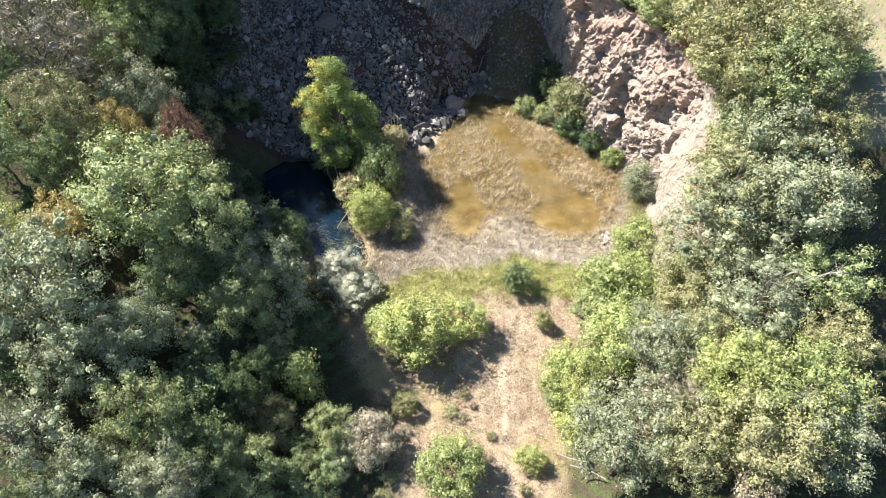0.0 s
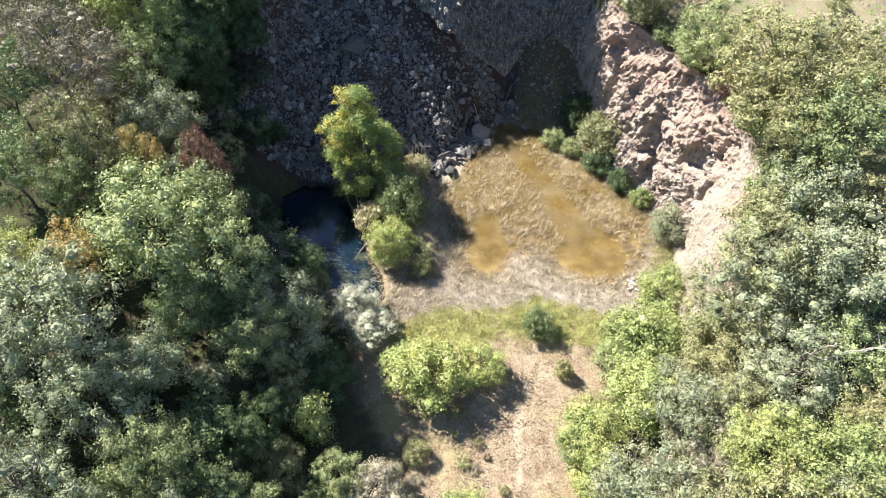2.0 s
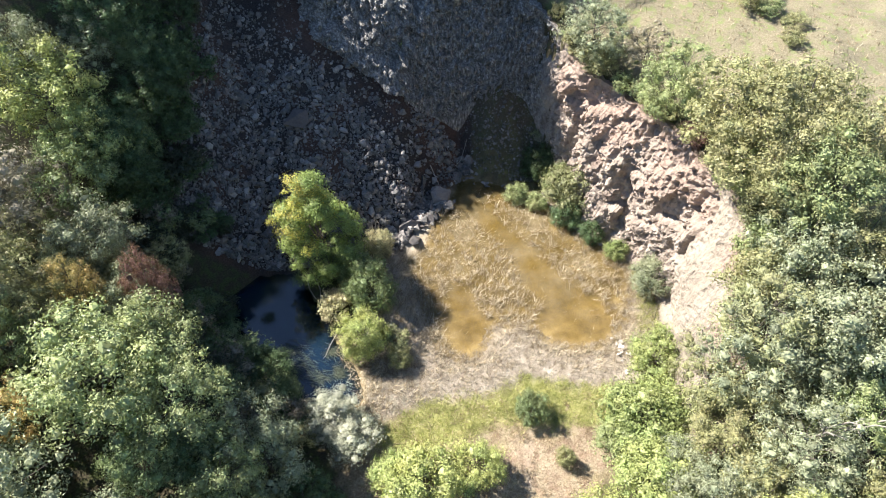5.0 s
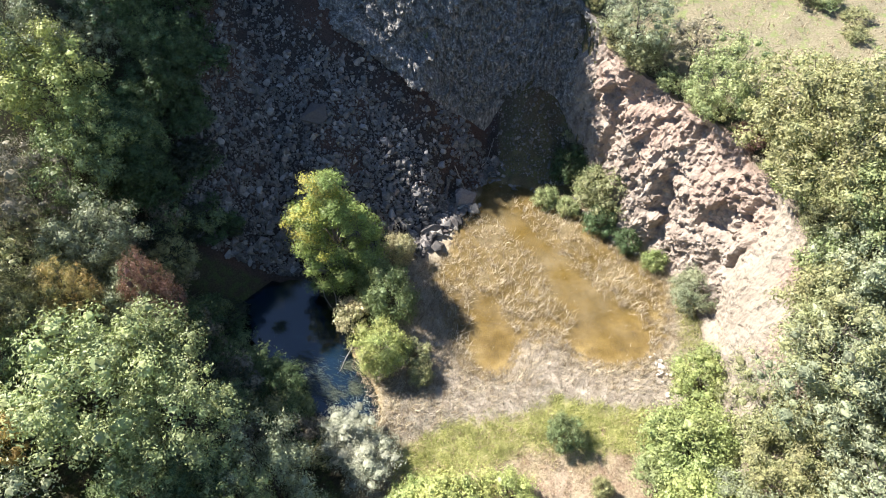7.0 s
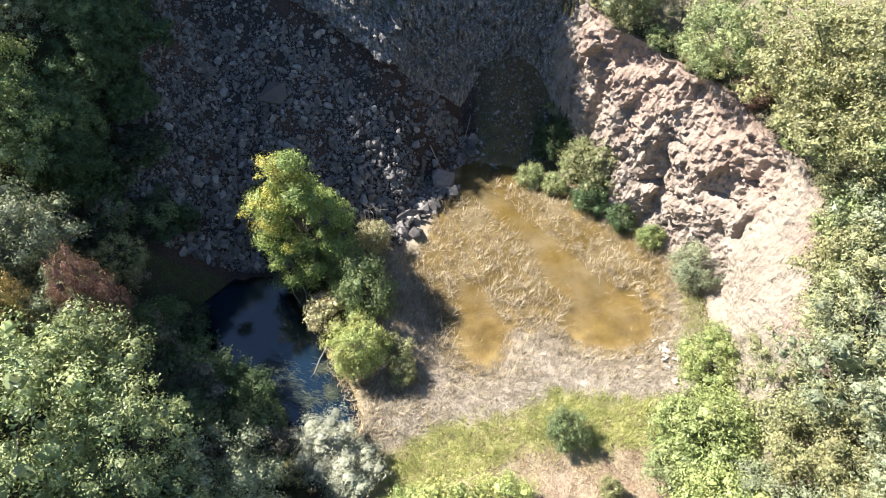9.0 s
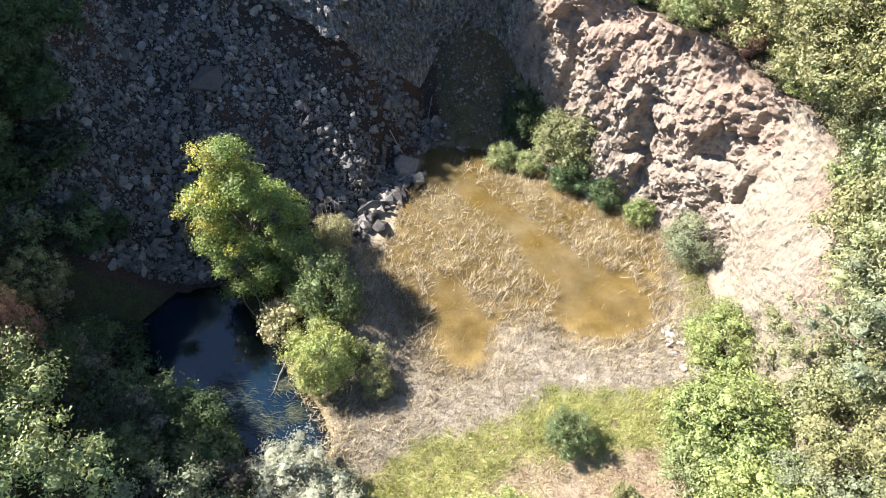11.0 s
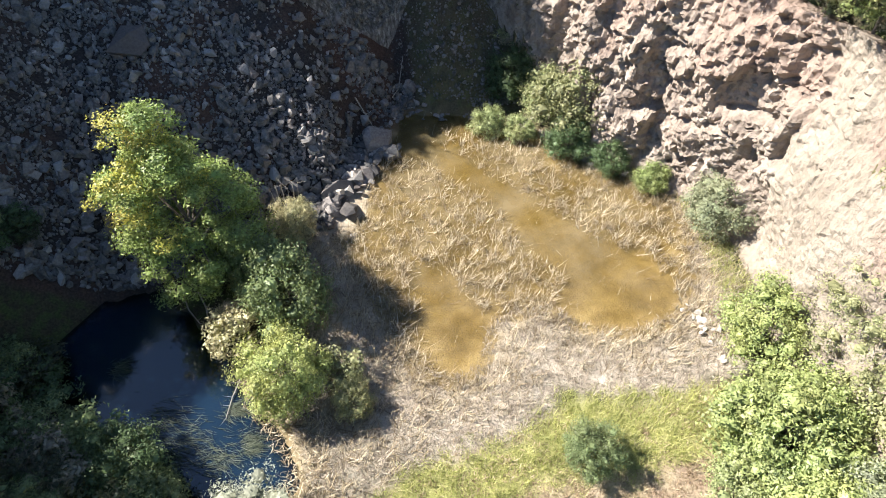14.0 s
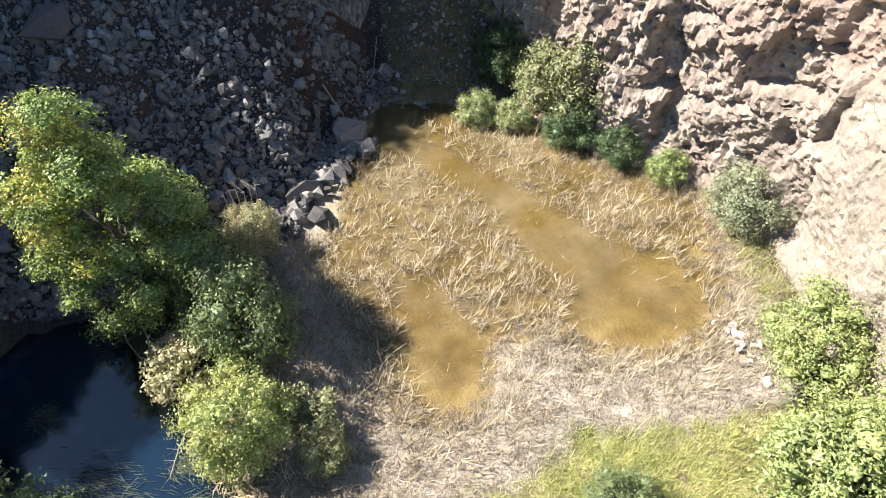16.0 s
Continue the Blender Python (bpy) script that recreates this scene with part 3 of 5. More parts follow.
def trunk_meshes(names, seed, height, radius, ends, material):
    """A tapered trunk that bends a little, and its limbs to the given places."""
    rng = random.Random(seed)
    bm, limbs = bmesh.new(), bmesh.new()
    pts = [Vector((0, 0, -0.5))]
    for k in range(1, 7):
        pts.append(Vector((rng.uniform(-0.04, 0.04) * height, rng.uniform(-0.04, 0.04) * height, height * k / 6)))
    for k in range(6):
        tube(bm, pts[k], pts[k + 1], radius * (1 - k / 7), radius * (1 - (k + 1) / 7))
    for e in ends:
        e = Vector(e)
        base = pts[min(5, max(2, int(6 * 0.75 * e.z / height)))]
        mid = base.lerp(e, 0.5) + Vector((rng.uniform(-0.3, 0.3), rng.uniform(-0.3, 0.3), 0.1 * height * rng.random()))
        tube(limbs, base, mid, radius * 0.38, radius * 0.22, 5)
        tube(limbs, mid, e, radius * 0.22, radius * 0.05, 5)
    return bark_object(names[0], bm, material), bark_object(names[1], limbs, material)


KINDS = {}


def plant_kind(key, seed, height, radii, centre, lobes, leaves, size, trunk, limbs=9, **more):
    """One shape of tree or bush: its three meshes and its own height and half width."""
    me, ends = crown_mesh("crown", seed, radii, centre, lobes, leaves, size, **more)
    stem, arms = trunk_meshes(("trunk", "bough"), seed, height * 0.8, trunk, ends[:: max(1, len(ends) // limbs)], BARK)
    KINDS[key] = (stem, arms, me, height, (radii[0] + radii[1]) / 2)


for k in range(4):
    plant_kind("broad%d" % k, 11 + k, 10.0, (3.9, 3.7 + 0.2 * k, 3.9), (0.2, -0.1, 5.9), 84 + 8 * k, 13000, 0.215, 0.2, lobe_size=0.25 - 0.012 * k, jitter=0.5)
for k in range(2):
    plant_kind("airy%d" % k, 31 + k, 10.0, (3.8, 3.7, 4.0), (0, 0, 5.8), 90, 10000, 0.23, 0.17, limbs=20, lobe_size=0.24, narrow=0.34, rag=0.4, core=0.4)
for k in range(3):
    plant_kind("bush%d" % k, 41 + k, 3.6, (2.0, 1.9, 1.75), (0, 0, 1.8), 46 + 4 * k, 5500, 0.165, 0.07, limbs=10, lobe_size=0.32, jitter=0.5)
for k in range(3):
    plant_kind("scrub%d" % k, 44 + k, 3.6, (2.0, 1.9, 1.75), (0, 0, 1.8), 26 + 3 * k, 1900, 0.27, 0.07, limbs=6, lobe_size=0.36)
    plant_kind("shrub%d" % k, 47 + k, 3.6, (2.0, 1.9, 1.75), (0, 0, 1.7), 74 + 8 * k, 11000, 0.125, 0.07, limbs=12, jitter=0.5, lobe_size=0.29, rag=0.22)
for k in range(2):
    plant_kind("far%d" % k, 34 + k, 10.0, (3.9, 3.8, 4.2), (0, 0, 5.6), 40, 1700, 0.55, 0.2, limbs=5, lobe_size=0.36)
plant_kind("dome", 51, 3.4, (2.0, 2.0, 1.6), (0, 0, 1.7), 130, 17000, 0.095, 0.06, jitter=0.5, lobe_size=0.24, rag=0.14)
plant_kind("plume", 61, 6.5, (2.0, 1.9, 3.0), (0, 0, 3.4), 60, 10000, 0.165, 0.12, limbs=14, lobe_size=0.31, narrow=0.34, droop=0.35, core=0.5)
plant_kind("spire", 71, 6.0, (1.1, 1.1, 3.0), (0, 0, 3.0), 40, 3800, 0.165, 0.08, lobe_size=0.42, top_heavy=0.5)
plant_kind("poplar", 81, 13.5, (2.9, 2.7, 6.5), (0, 0, 7.0), 150, 42000, 0.145, 0.2, limbs=26, jitter=0.5, lobe_size=0.17, rag=0.46, top_heavy=0.74, core=0.45)

# the mossy tint is darkened to carry the shade of gully and bank
TINTS = {
    "poplar": (0.245, 0.335, 0.08), "dark": (0.085, 0.141, 0.054), "shade_moss": (0.06, 0.075, 0.04), "green": (0.205, 0.28, 0.11), "mid": (0.285, 0.35, 0.14), "grey": (0.28, 0.325, 0.185), "silver": (0.31, 0.335, 0.235), "bright": (0.31, 0.385, 0.122),
    "lime": (0.345, 0.405, 0.12), "cream": (0.46, 0.45, 0.235), "olive": (0.30, 0.31, 0.13), "pale": (0.285, 0.31, 0.138), "beige": (0.43, 0.40, 0.28), "straw": (0.38, 0.345, 0.225), "rust": (0.235, 0.14, 0.105), "gold": (0.488, 0.395, 0.132), "twig": (0.27, 0.25, 0.17),
}
WORDS = {
    "poplar": "green", "dark": "dark green", "shade_moss": "shade-darkened mossy green", "green": "deep green", "mid": "mid green", "grey": "grey-green", "silver": "silvery grey", "bright": "fresh bright green", "lime": "yellow-green sunlit", "cream": "pale yellowish", "olive": "olive green",
    "pale": "pale dry green", "beige": "beige dry", "straw": "straw-coloured dry", "rust": "reddish autumn-tinted", "gold": "yellowing", "twig": "half-bare grey-brown",
}
TURN = random.Random(5)


def plant(kind, x, y, height, half, tint, category="tree", place="on the wooded slope", sink=0.1):
    """Stands one tree or bush on the ground."""
    stem, arms, me, h0, r0 = KINDS[kind]
    half *= 0.93 if category == "tree" and x < -12.5 and y < 60 else 1
    name = "tree" if category == "tree" else "bush"
    ob = new(name)
    ob.matrix_world = Matrix.LocRotScale((x, y, float(land(x, y)) - sink), Euler((TURN.uniform(-0.06, 0.06), TURN.uniform(-0.06, 0.06), TURN.uniform(0, 6.28))), (half / r0, half / r0, height / h0))
    bole = part("trunk" if category == "tree" else "stem", stem, ob)
    part("bough", arms, bole)
    crown = part("crown", me, ob)
    v = TURN.uniform(0.85, 1.15)
    grey = sum(TINTS[tint]) / 3
    crown.color = tuple(v * (0.87 * c + 0.13 * grey) * w for c, w in zip(TINTS[tint], (1.05, 1.0, 1.0))) + (1,)
    shape = {"broad": "broadleaf tree, rounded crown", "airy": "loose feathery tree", "bush": "leafy shrub", "scrub": "low shrub", "shrub": "leafy shrub", "far": "broadleaf tree, rounded crown", "dome": "dense round shrub", "plume": "drooping willow shrub",
             "spire": "slim upright young tree", "poplar": "tall poplar, yellowing top"}[kind.rstrip("0123456789")]
    return tagged(ob, "%s %s, %s" % (WORDS[tint], shape, place), category, group="woodland trees" if category == "tree" else "shrubs")


# LEFT
plant("broad0", -24.2, 37.8, 11.0, 4.5, "mid")
plant("broad1", -20.0, 36.4, 9.0, 3.4, "mid")
plant("broad3", -22.8, 41.6, 16.0 - float(land(-22.8, 41.6)), 3.5, "mid")
plant("broad2", -25.4, 45.4, 14.6 - float(land(-25.4, 45.4)), 2.0, "grey")
plant("broad2", -29.2, 29.1, 11.0, 4.4, "grey")
plant("airy0", -31.2, 25.7, 8.3, 3.1, "grey")
plant("broad3", -25.3, 24.9, 9.0, 3.4, "grey")
plant("broad0", -23.1, 28.1, 7.1, 2.7, "grey")
plant("broad1", -14.6, 35.7, 9.0, 3.4, "grey")
plant("broad2", -13.9, 31.1, 5.5, 2.1, "olive")
plant("broad3", -20.6, 21.0, 8.0, 3.0, "mid")
plant("airy1", -27.2, 18.5, 8.3, 3.1, "grey")
plant("broad0", -12.9, 24.4, 5.6, 2.1, "olive")
plant("broad1", -8.7, 24.1, 5.0, 1.9, "mid")
plant("broad2", -16.1, 20.1, 5.9, 2.3, "green")
plant("broad3", -23.3, 16.8, 7.2, 2.7, "grey")
plant("broad0", -18.1, 17.1, 6.5, 2.4, "grey")
plant("broad1", -13.6, 19.1, 6.3, 2.3, "mid")
plant("broad2", -9.4, 20.2, 5.4, 2.1, "green")
plant("airy0", -18.9, 29.0, 3.3, 1.2, "grey")
plant("broad1", -34.6, 33.7, 6.2, 2.3, "lime")
plant("broad2", -30.7, 35.2, 5.7, 2.2, "gold")
plant("broad3", -29.3, 42.6, 6.2, 2.3, "olive")
plant("broad0", -29.0, 50.4, 8.8, 3.3, "grey")
plant("airy1", -34.9, 50.5, 4.4, 1.7, "olive")
plant("broad1", -33.1, 43.3, 8.3, 3.1, "olive")
plant("broad2", -36.4, 40.3, 7.8, 3.0, "green")
plant("broad3", -32.2, 40.1, 6.8, 2.5, "green")
plant("broad0", -23.4, 45.8, 16.0 - float(land(-23.4, 45.8)), 1.8, "rust")
plant("airy0", -28.3, 44.6, 17.6 - float(land(-28.3, 44.6)), 1.8, "gold")
plant("airy1", -36.6, 51.0, 10.9, 4.1, "twig")
plant("broad1", -32.5, 56.9, 8.9, 3.4, "green")
plant("broad2", -40.0, 48.0, 8.5, 3.2, "green")
plant("airy0", -26.2, 54.6, 5.3, 2.1, "olive")
plant("broad3", -29.1, 61.1, 6.2, 2.3, "green")
plant("broad0", -21.8, 33.1, 6.7, 2.5, "green")
plant("broad1", -18.7, 34.3, 5.4, 2.0, "dark")
plant("broad2", -31.0, 22.4, 5.6, 2.1, "dark")
plant("broad3", -15.6, 25.2, 4.8, 1.8, "dark")
plant("airy1", -34.1, 29.3, 7.0, 2.6, "grey")
plant("broad0", -7.4, 22.2, 3.3, 1.3, "grey")
plant("broad1", -26.1, 15.1, 6.2, 2.3, "mid")
plant("broad2", -11.5, 32.9, 5.9, 2.3, "dark")
plant("broad3", -14.8, 27.9, 5.0, 1.9, "dark")
plant("broad0", -33.7, 61.1, 9.7, 3.7, "lime")
plant("broad1", -31.7, 59.4, 8.4, 3.2, "bright")
plant("airy0", -31.6, 66.5, 6.1, 2.3, "grey")
plant("broad2", -27.9, 68.9, 5.4, 2.0, "green")
plant("broad3", -26.4, 49.6, 5.5, 2.0, "green")
plant("broad0", -25.2, 65.6, 3.6, 1.7, "dark")
plant("broad1", -35.8, 63.9, 7.5, 2.9, "grey")
plant("airy1", -34.1, 54.4, 8.1, 3.0, "twig")
plant("broad2", -26.4, 66.9, 5.7, 2.2, "dark")
plant("broad3", -28.4, 61.9, 5.5, 2.1, "green")
plant("broad0", -28.9, 59.0, 6.1, 2.3, "dark")
plant("broad1", -30.5, 46.0, 5.3, 2.0, "olive")
plant("broad2", -16.5, 32.3, 7.4, 2.8, "mid")
# RIGHT
plant("broad1", 24.8, 56.8, 9.9, 4.0, "olive")
plant("broad2", 28.7, 55.1, 9.4, 3.8, "olive")
plant("broad3", 25.1, 51.3, 9.8, 4.0, "olive")
plant("broad0", 28.8, 48.3, 8.5, 3.4, "mid")
plant("broad1", 25.0, 48.2, 6.3, 2.6, "mid")
plant("broad2", 27.1, 45.3, 8.4, 3.4, "grey")
plant("broad3", 30.5, 44.6, 7.3, 2.9, "olive")
plant("airy0", 24.2, 41.4, 9.7, 3.9, "pale")
plant("broad0", 28.2, 39.5, 9.5, 3.9, "grey")
plant("airy1", 22.6, 42.2, 7.0, 2.8, "pale")
plant("broad1", 22.3, 35.3, 7.2, 2.9, "olive")
plant("airy0", 24.8, 32.0, 8.3, 3.3, "grey")
plant("broad2", 30.3, 34.1, 7.2, 2.9, "mid")
plant("broad3", 18.6, 29.9, 7.5, 3.0, "grey")
plant("broad0", 22.5, 26.0, 7.3, 2.9, "lime")
plant("broad1", 26.2, 24.5, 8.5, 3.4, "bright")
plant("airy1", 20.0, 26.1, 5.6, 2.2, "twig")
plant("broad2", 15.0, 23.5, 8.4, 3.4, "grey")
plant("broad3", 19.0, 22.5, 7.3, 2.9, "pale")
plant("broad0", 23.0, 21.6, 8.1, 3.2, "olive")
plant("broad1", 27.1, 21.6, 7.2, 2.9, "grey")
plant("broad2", 29.8, 28.3, 5.8, 2.3, "olive")
plant("broad3", 32.1, 40.5, 6.1, 2.4, "olive")
plant("airy0", 27.6, 37.8, 5.4, 2.1, "pale")
plant("broad1", 21.4, 29.7, 6.1, 2.4, "olive")
plant("broad2", 30.9, 51.1, 7.6, 3.0, "olive")
plant("airy0", 15.2, 70.8, 7.1, 2.9, "grey")
plant("broad1", 20.9, 63.0, 7.2, 2.9, "mid")
plant("broad2", 24.8, 55.1, 6.7, 2.7, "olive")
plant("broad3", 24.8, 53.2, 5.0, 2.0, "bright")
plant("broad0", 26.4, 49.8, 6.6, 2.7, "olive")
plant("broad1", 27.6, 56.5, 7.8, 3.1, "pale")
plant("airy1", 19.8, 68.5, 5.1, 2.0, "straw")
plant("bush1", 24.5, 44.7, 6.5, 2.6, "olive")
plant("bush2", 24.9, 47.2, 4.9, 1.9, "mid")
plant("airy0", 25.9, 45.7, 5.8, 2.3, "pale")
plant("airy1", 23.8, 39.4, 9.5, 3.8, "grey")
plant("bush0", 22.4, 38.1, 6.5, 2.6, "pale")
# SHRUBS
plant("shrub0", 17.2, 39.0, 5.3, 3.0, "bright", "bush", "on the quarry floor")
plant("shrub1", 16.1, 33.4, 5.6, 3.2, "bright", "bush", "on the quarry floor")
plant("shrub2", 12.1, 30.5, 4.9, 2.8, "lime", "bush", "on the quarry floor")
plant("shrub0", 12.7, 26.6, 4.0, 2.3, "lime", "bush", "on the quarry floor")
plant("shrub1", 1.7, 22.0, 4.6, 2.6, "bright", "bush", "on the quarry floor")
plant("shrub2", 8.2, 23.5, 2.1, 1.2, "lime", "bush", "on the quarry floor")
plant("shrub0", -2.6, 34.2, 5.5, 3.2, "lime", "bush", "on the quarry floor")
plant("shrub1", 2.2, 35.6, 3.8, 2.2, "lime", "bush", "on the quarry floor")
plant("shrub2", -4.8, 35.5, 3.2, 1.8, "bright", "bush", "on the quarry floor")
plant("dome", -5.5, 24.0, 4.3, 2.4, "beige", "bush", "on the quarry floor")
plant("shrub1", -2.7, 27.8, 2.0, 1.1, "olive", "bush", "on the quarry floor")
plant("shrub0", 9.8, 36.5, 2.0, 0.8, "olive", "bush", "on the quarry floor")
plant("shrub2", 14.8, 37.2, 3.8, 2.2, "mid", "bush", "on the quarry floor")
plant("shrub0", 18.4, 34.0, 4.1, 2.3, "grey", "bush", "on the quarry floor")
plant("shrub1", 10.8, 29.5, 2.7, 1.5, "mid", "bush", "on the quarry floor")
plant("dome", 7.3, 40.7, 2.9, 1.6, "green", "bush", "on the quarry floor")
plant("shrub0", 19.4, 45.2, 4.3, 2.4, "bright", "bush", "on the quarry floor")
plant("shrub1", 21.3, 54.8, 3.8, 2.2, "grey", "bush", "on the quarry floor")
plant("shrub2", 15.6, 66.4, 6.0, 3.4, "pale", "bush", "on the quarry floor")
plant("shrub1", 14.3, 69.1, 4.2, 2.4, "mid", "bush", "on the quarry floor")
plant("shrub0", 14.1, 64.2, 3.0, 1.7, "dark", "bush", "on the quarry floor")
plant("shrub1", 16.5, 61.7, 2.5, 1.4, "dark", "bush", "on the quarry floor")
plant("dome", -7.7, 47.7, 5.2, 2.5, "lime", "bush", "on the quarry floor")
plant("shrub0", -7.1, 53.0, 5.8, 2.4, "green", "bush", "on the quarry floor")
plant("dome", -6.4, 60.0, 3.4, 1.7, "cream", "bush", "on the quarry floor")
plant("scrub1", -10.6, 51.9, 2.8, 1.5, "cream", "bush", "on the quarry floor")
plant("shrub2", -9.0, 55.8, 5.0, 1.8, "green", "bush", "on the quarry floor")
plant("shrub0", -4.3, 46.3, 2.0, 1.1, "olive", "bush", "on the quarry floor")
plant("shrub1", 16.7, 38.9, 6.1, 3.5, "bright", "bush", "on the quarry floor")
plant("shrub2", 18.7, 59.2, 2.2, 1.2, "bright", "bush", "on the quarry floor")
plant("shrub0", 9.0, 68.1, 2.3, 1.3, "mid", "bush", "on the quarry floor")
plant("shrub1", 11.2, 66.8, 2.1, 1.2, "mid", "bush", "on the quarry floor")
plant("shrub0", 11.8, 72.1, 3.9, 2.2, "dark", "bush", "on the quarry floor")
plant("plume", -10.0, 40.4, 3.7, 2.1, "silver", "bush", "on the quarry floor")
plant("plume", -8.3, 38.6, 3.5, 2.0, "silver", "bush", "on the quarry floor")
plant("shrub0", -16.1, 44.8, 3.7, 2.1, "dark", "bush", "on the quarry floor")
# dark tint puts the shade of the bank into these leaves
plant("shrub2", -23.6, 49.6, 3.9, 2.2, "dark", "bush", "on the quarry floor")
plant("shrub0", -14.6, 43.1, 2.8, 1.6, "green", "bush", "on the quarry floor")
plant("shrub1", 20.1, 64.2, 2.1, 1.2, "pale", "bush", "on the quarry floor")
plant("shrub2", 23.1, 59.8, 2.3, 1.3, "rust", "bush", "on the quarry floor")
plant("shrub0", 25.3, 49.7, 3.3, 1.9, "pale", "bush", "on the quarry floor")
plant("shrub1", -4.2, 78.3, 2.3, 1.3, "bright", "bush", "on the quarry floor")
plant("shrub2", 15.9, 69.8, 3.4, 1.9, "pale", "bush", "on the quarry floor")
plant("shrub2", -10.7, 53.5, 2.0, 1.1, "straw", "bush", "on the quarry floor")
plant("shrub1", -11.0, 57.3, 2.7, 1.6, "green", "bush", "on the quarry floor")
plant("scrub0", -4.6, 48.0, 1.8, 1.2, "pale", "bush", "on the quarry floor")
plant("shrub2", -9.9, 55.7, 2.0, 1.0, "olive", "bush", "on the quarry floor")
plant("shrub0", -17.0, 45.7, 2.5, 1.4, "green", "bush", "on the quarry floor")
plant("shrub1", -16.2, 46.5, 2.0, 0.8, "mid", "bush", "on the quarry floor")
plant("spire", -11.4, 28.4, 8.0, 1.2, "lime")
# tinted dark to paint in the shade over the pool bank
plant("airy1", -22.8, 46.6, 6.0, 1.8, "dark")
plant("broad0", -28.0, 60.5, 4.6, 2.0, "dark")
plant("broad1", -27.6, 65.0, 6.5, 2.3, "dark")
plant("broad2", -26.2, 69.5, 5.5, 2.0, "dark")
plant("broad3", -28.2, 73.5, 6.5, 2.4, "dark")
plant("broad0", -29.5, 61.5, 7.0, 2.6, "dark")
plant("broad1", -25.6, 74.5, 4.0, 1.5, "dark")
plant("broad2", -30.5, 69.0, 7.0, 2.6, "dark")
poplar = plant("poplar", -12.4, 57.7, 12.9, 3.3, "poplar", "tree", "by the dark pool")
gold_mesh, _ = crown_mesh("yellow_leaves", 83, (2.2, 2.0, 4.6), (-0.8, -0.2, 9.0), 30, 7000, 0.135, lobe_size=0.2, rag=0.45, top_heavy=0.5, jitter=0.45, core=0)
part("yellow_leaves", gold_mesh, poplar, "yellowing upper leaves").color = (0.45, 0.42, 0.095, 1)
poplar.rotation_euler = (0.0, 0.0, 0.0)


# ---- unseen trees added on the far rims for shade, and undergrowth ----
ROW = random.Random(17)
# unseen rim row that keeps the sun off the scree and north shore
for k in range(34):
    x = -44 + 1.55 * k + ROW.uniform(-1, 1)
    y = (84.5 if x > -18 else 84.5 + 0.25 * (-18 - x)) + ROW.uniform(0, 6)
    plant("far%d" % (k % 2), round(x, 1), round(y, 1), (10.0 if x < -20 else 9.0) + ROW.uniform(-1, 1.0), ROW.uniform(3.6, 4.6), ROW.choice(("green", "dark", "mid", "olive")))
# unseen hilltop trees, added only for the shade they throw
for k in range(9):
    x, y = ROW.uniform(-42, -34), ROW.uniform(71, 84)
    plant("far%d" % (k % 2), round(x, 1), round(y, 1), ROW.uniform(4.8, 6.2), ROW.uniform(2.6, 3.4), ROW.choice(("green", "dark", "mid", "olive")))
# more unseen shade trees; the fifth is sparse to let dappled sun through
for k in range(10):
    x, y = -37 + 1.4 * (k % 5) + ROW.uniform(-0.6, 0.6), 78 + 4.0 * (k // 5) + ROW.uniform(-1, 1)
    tall, wide, tint = ROW.uniform(4.8, 6.0), ROW.uniform(2.6, 3.4), ROW.choice(("green", "dark", "mid"))
    plant("airy1" if k == 4 else "far%d" % (k % 2), round(x, 1), round(y, 1), tall, 1.6 if k == 4 else wide, tint)
# three out of view, tops set to block sun on the upper scree
for x, y in ((-30.4, 82.4), (-33.2, 84.4), (-28.2, 83.6)):
    plant("far1", x, y, 35.5 - float(land(x, y)), 3.4, "green")
SHRUB = random.Random(23)
for k in range(38):
    y = SHRUB.uniform(18, 60)
    x = SHRUB.uniform(26.8, 34) if y > 40 else SHRUB.uniform(17.5, 31)
    plant("scrub%d" % (k % 3), round(x, 1), round(y, 1), SHRUB.uniform(2.2, 4.2), SHRUB.uniform(1.2, 2.3), SHRUB.choice(("pale", "olive", "grey", "mid", "pale", "bright", "straw")), "bush", "on the wooded slope")
for k in range(18):
    x, y = SHRUB.uniform(24, 42), SHRUB.uniform(60, 84)
    plant("scrub%d" % (k % 3), round(x, 1), round(y, 1), SHRUB.uniform(0.8, 2.4), SHRUB.uniform(0.8, 1.8), SHRUB.choice(("pale", "straw", "olive", "mid")), "bush", "on the meadow above")
for k in range(28):
    x, y = SHRUB.uniform(-34, -16), SHRUB.uniform(14, 62)
    if x < -14.5 - 0.35 * max(0, y - 40) and float(inside_distance(POOL, x, y)) < -2.0:
        plant("scrub%d" % (k % 3), round(x, 1), round(y, 1), SHRUB.uniform(2.0, 3.6), SHRUB.uniform(1.3, 2.2), SHRUB.choice(("dark", "green", "olive", "dark")), "bush", "in the shaded wood")

# dark bushes put in for the near-black shade of the gully
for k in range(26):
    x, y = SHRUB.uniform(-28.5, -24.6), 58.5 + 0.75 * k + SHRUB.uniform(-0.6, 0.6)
    plant("scrub%d" % (k % 3), round(x, 1), round(y, 1), SHRUB.uniform(1.4, 3.2), SHRUB.uniform(1.0, 2.0), SHRUB.choice(("dark", "dark", "shade_moss")), "bush", "added for gully shade beside the scree")
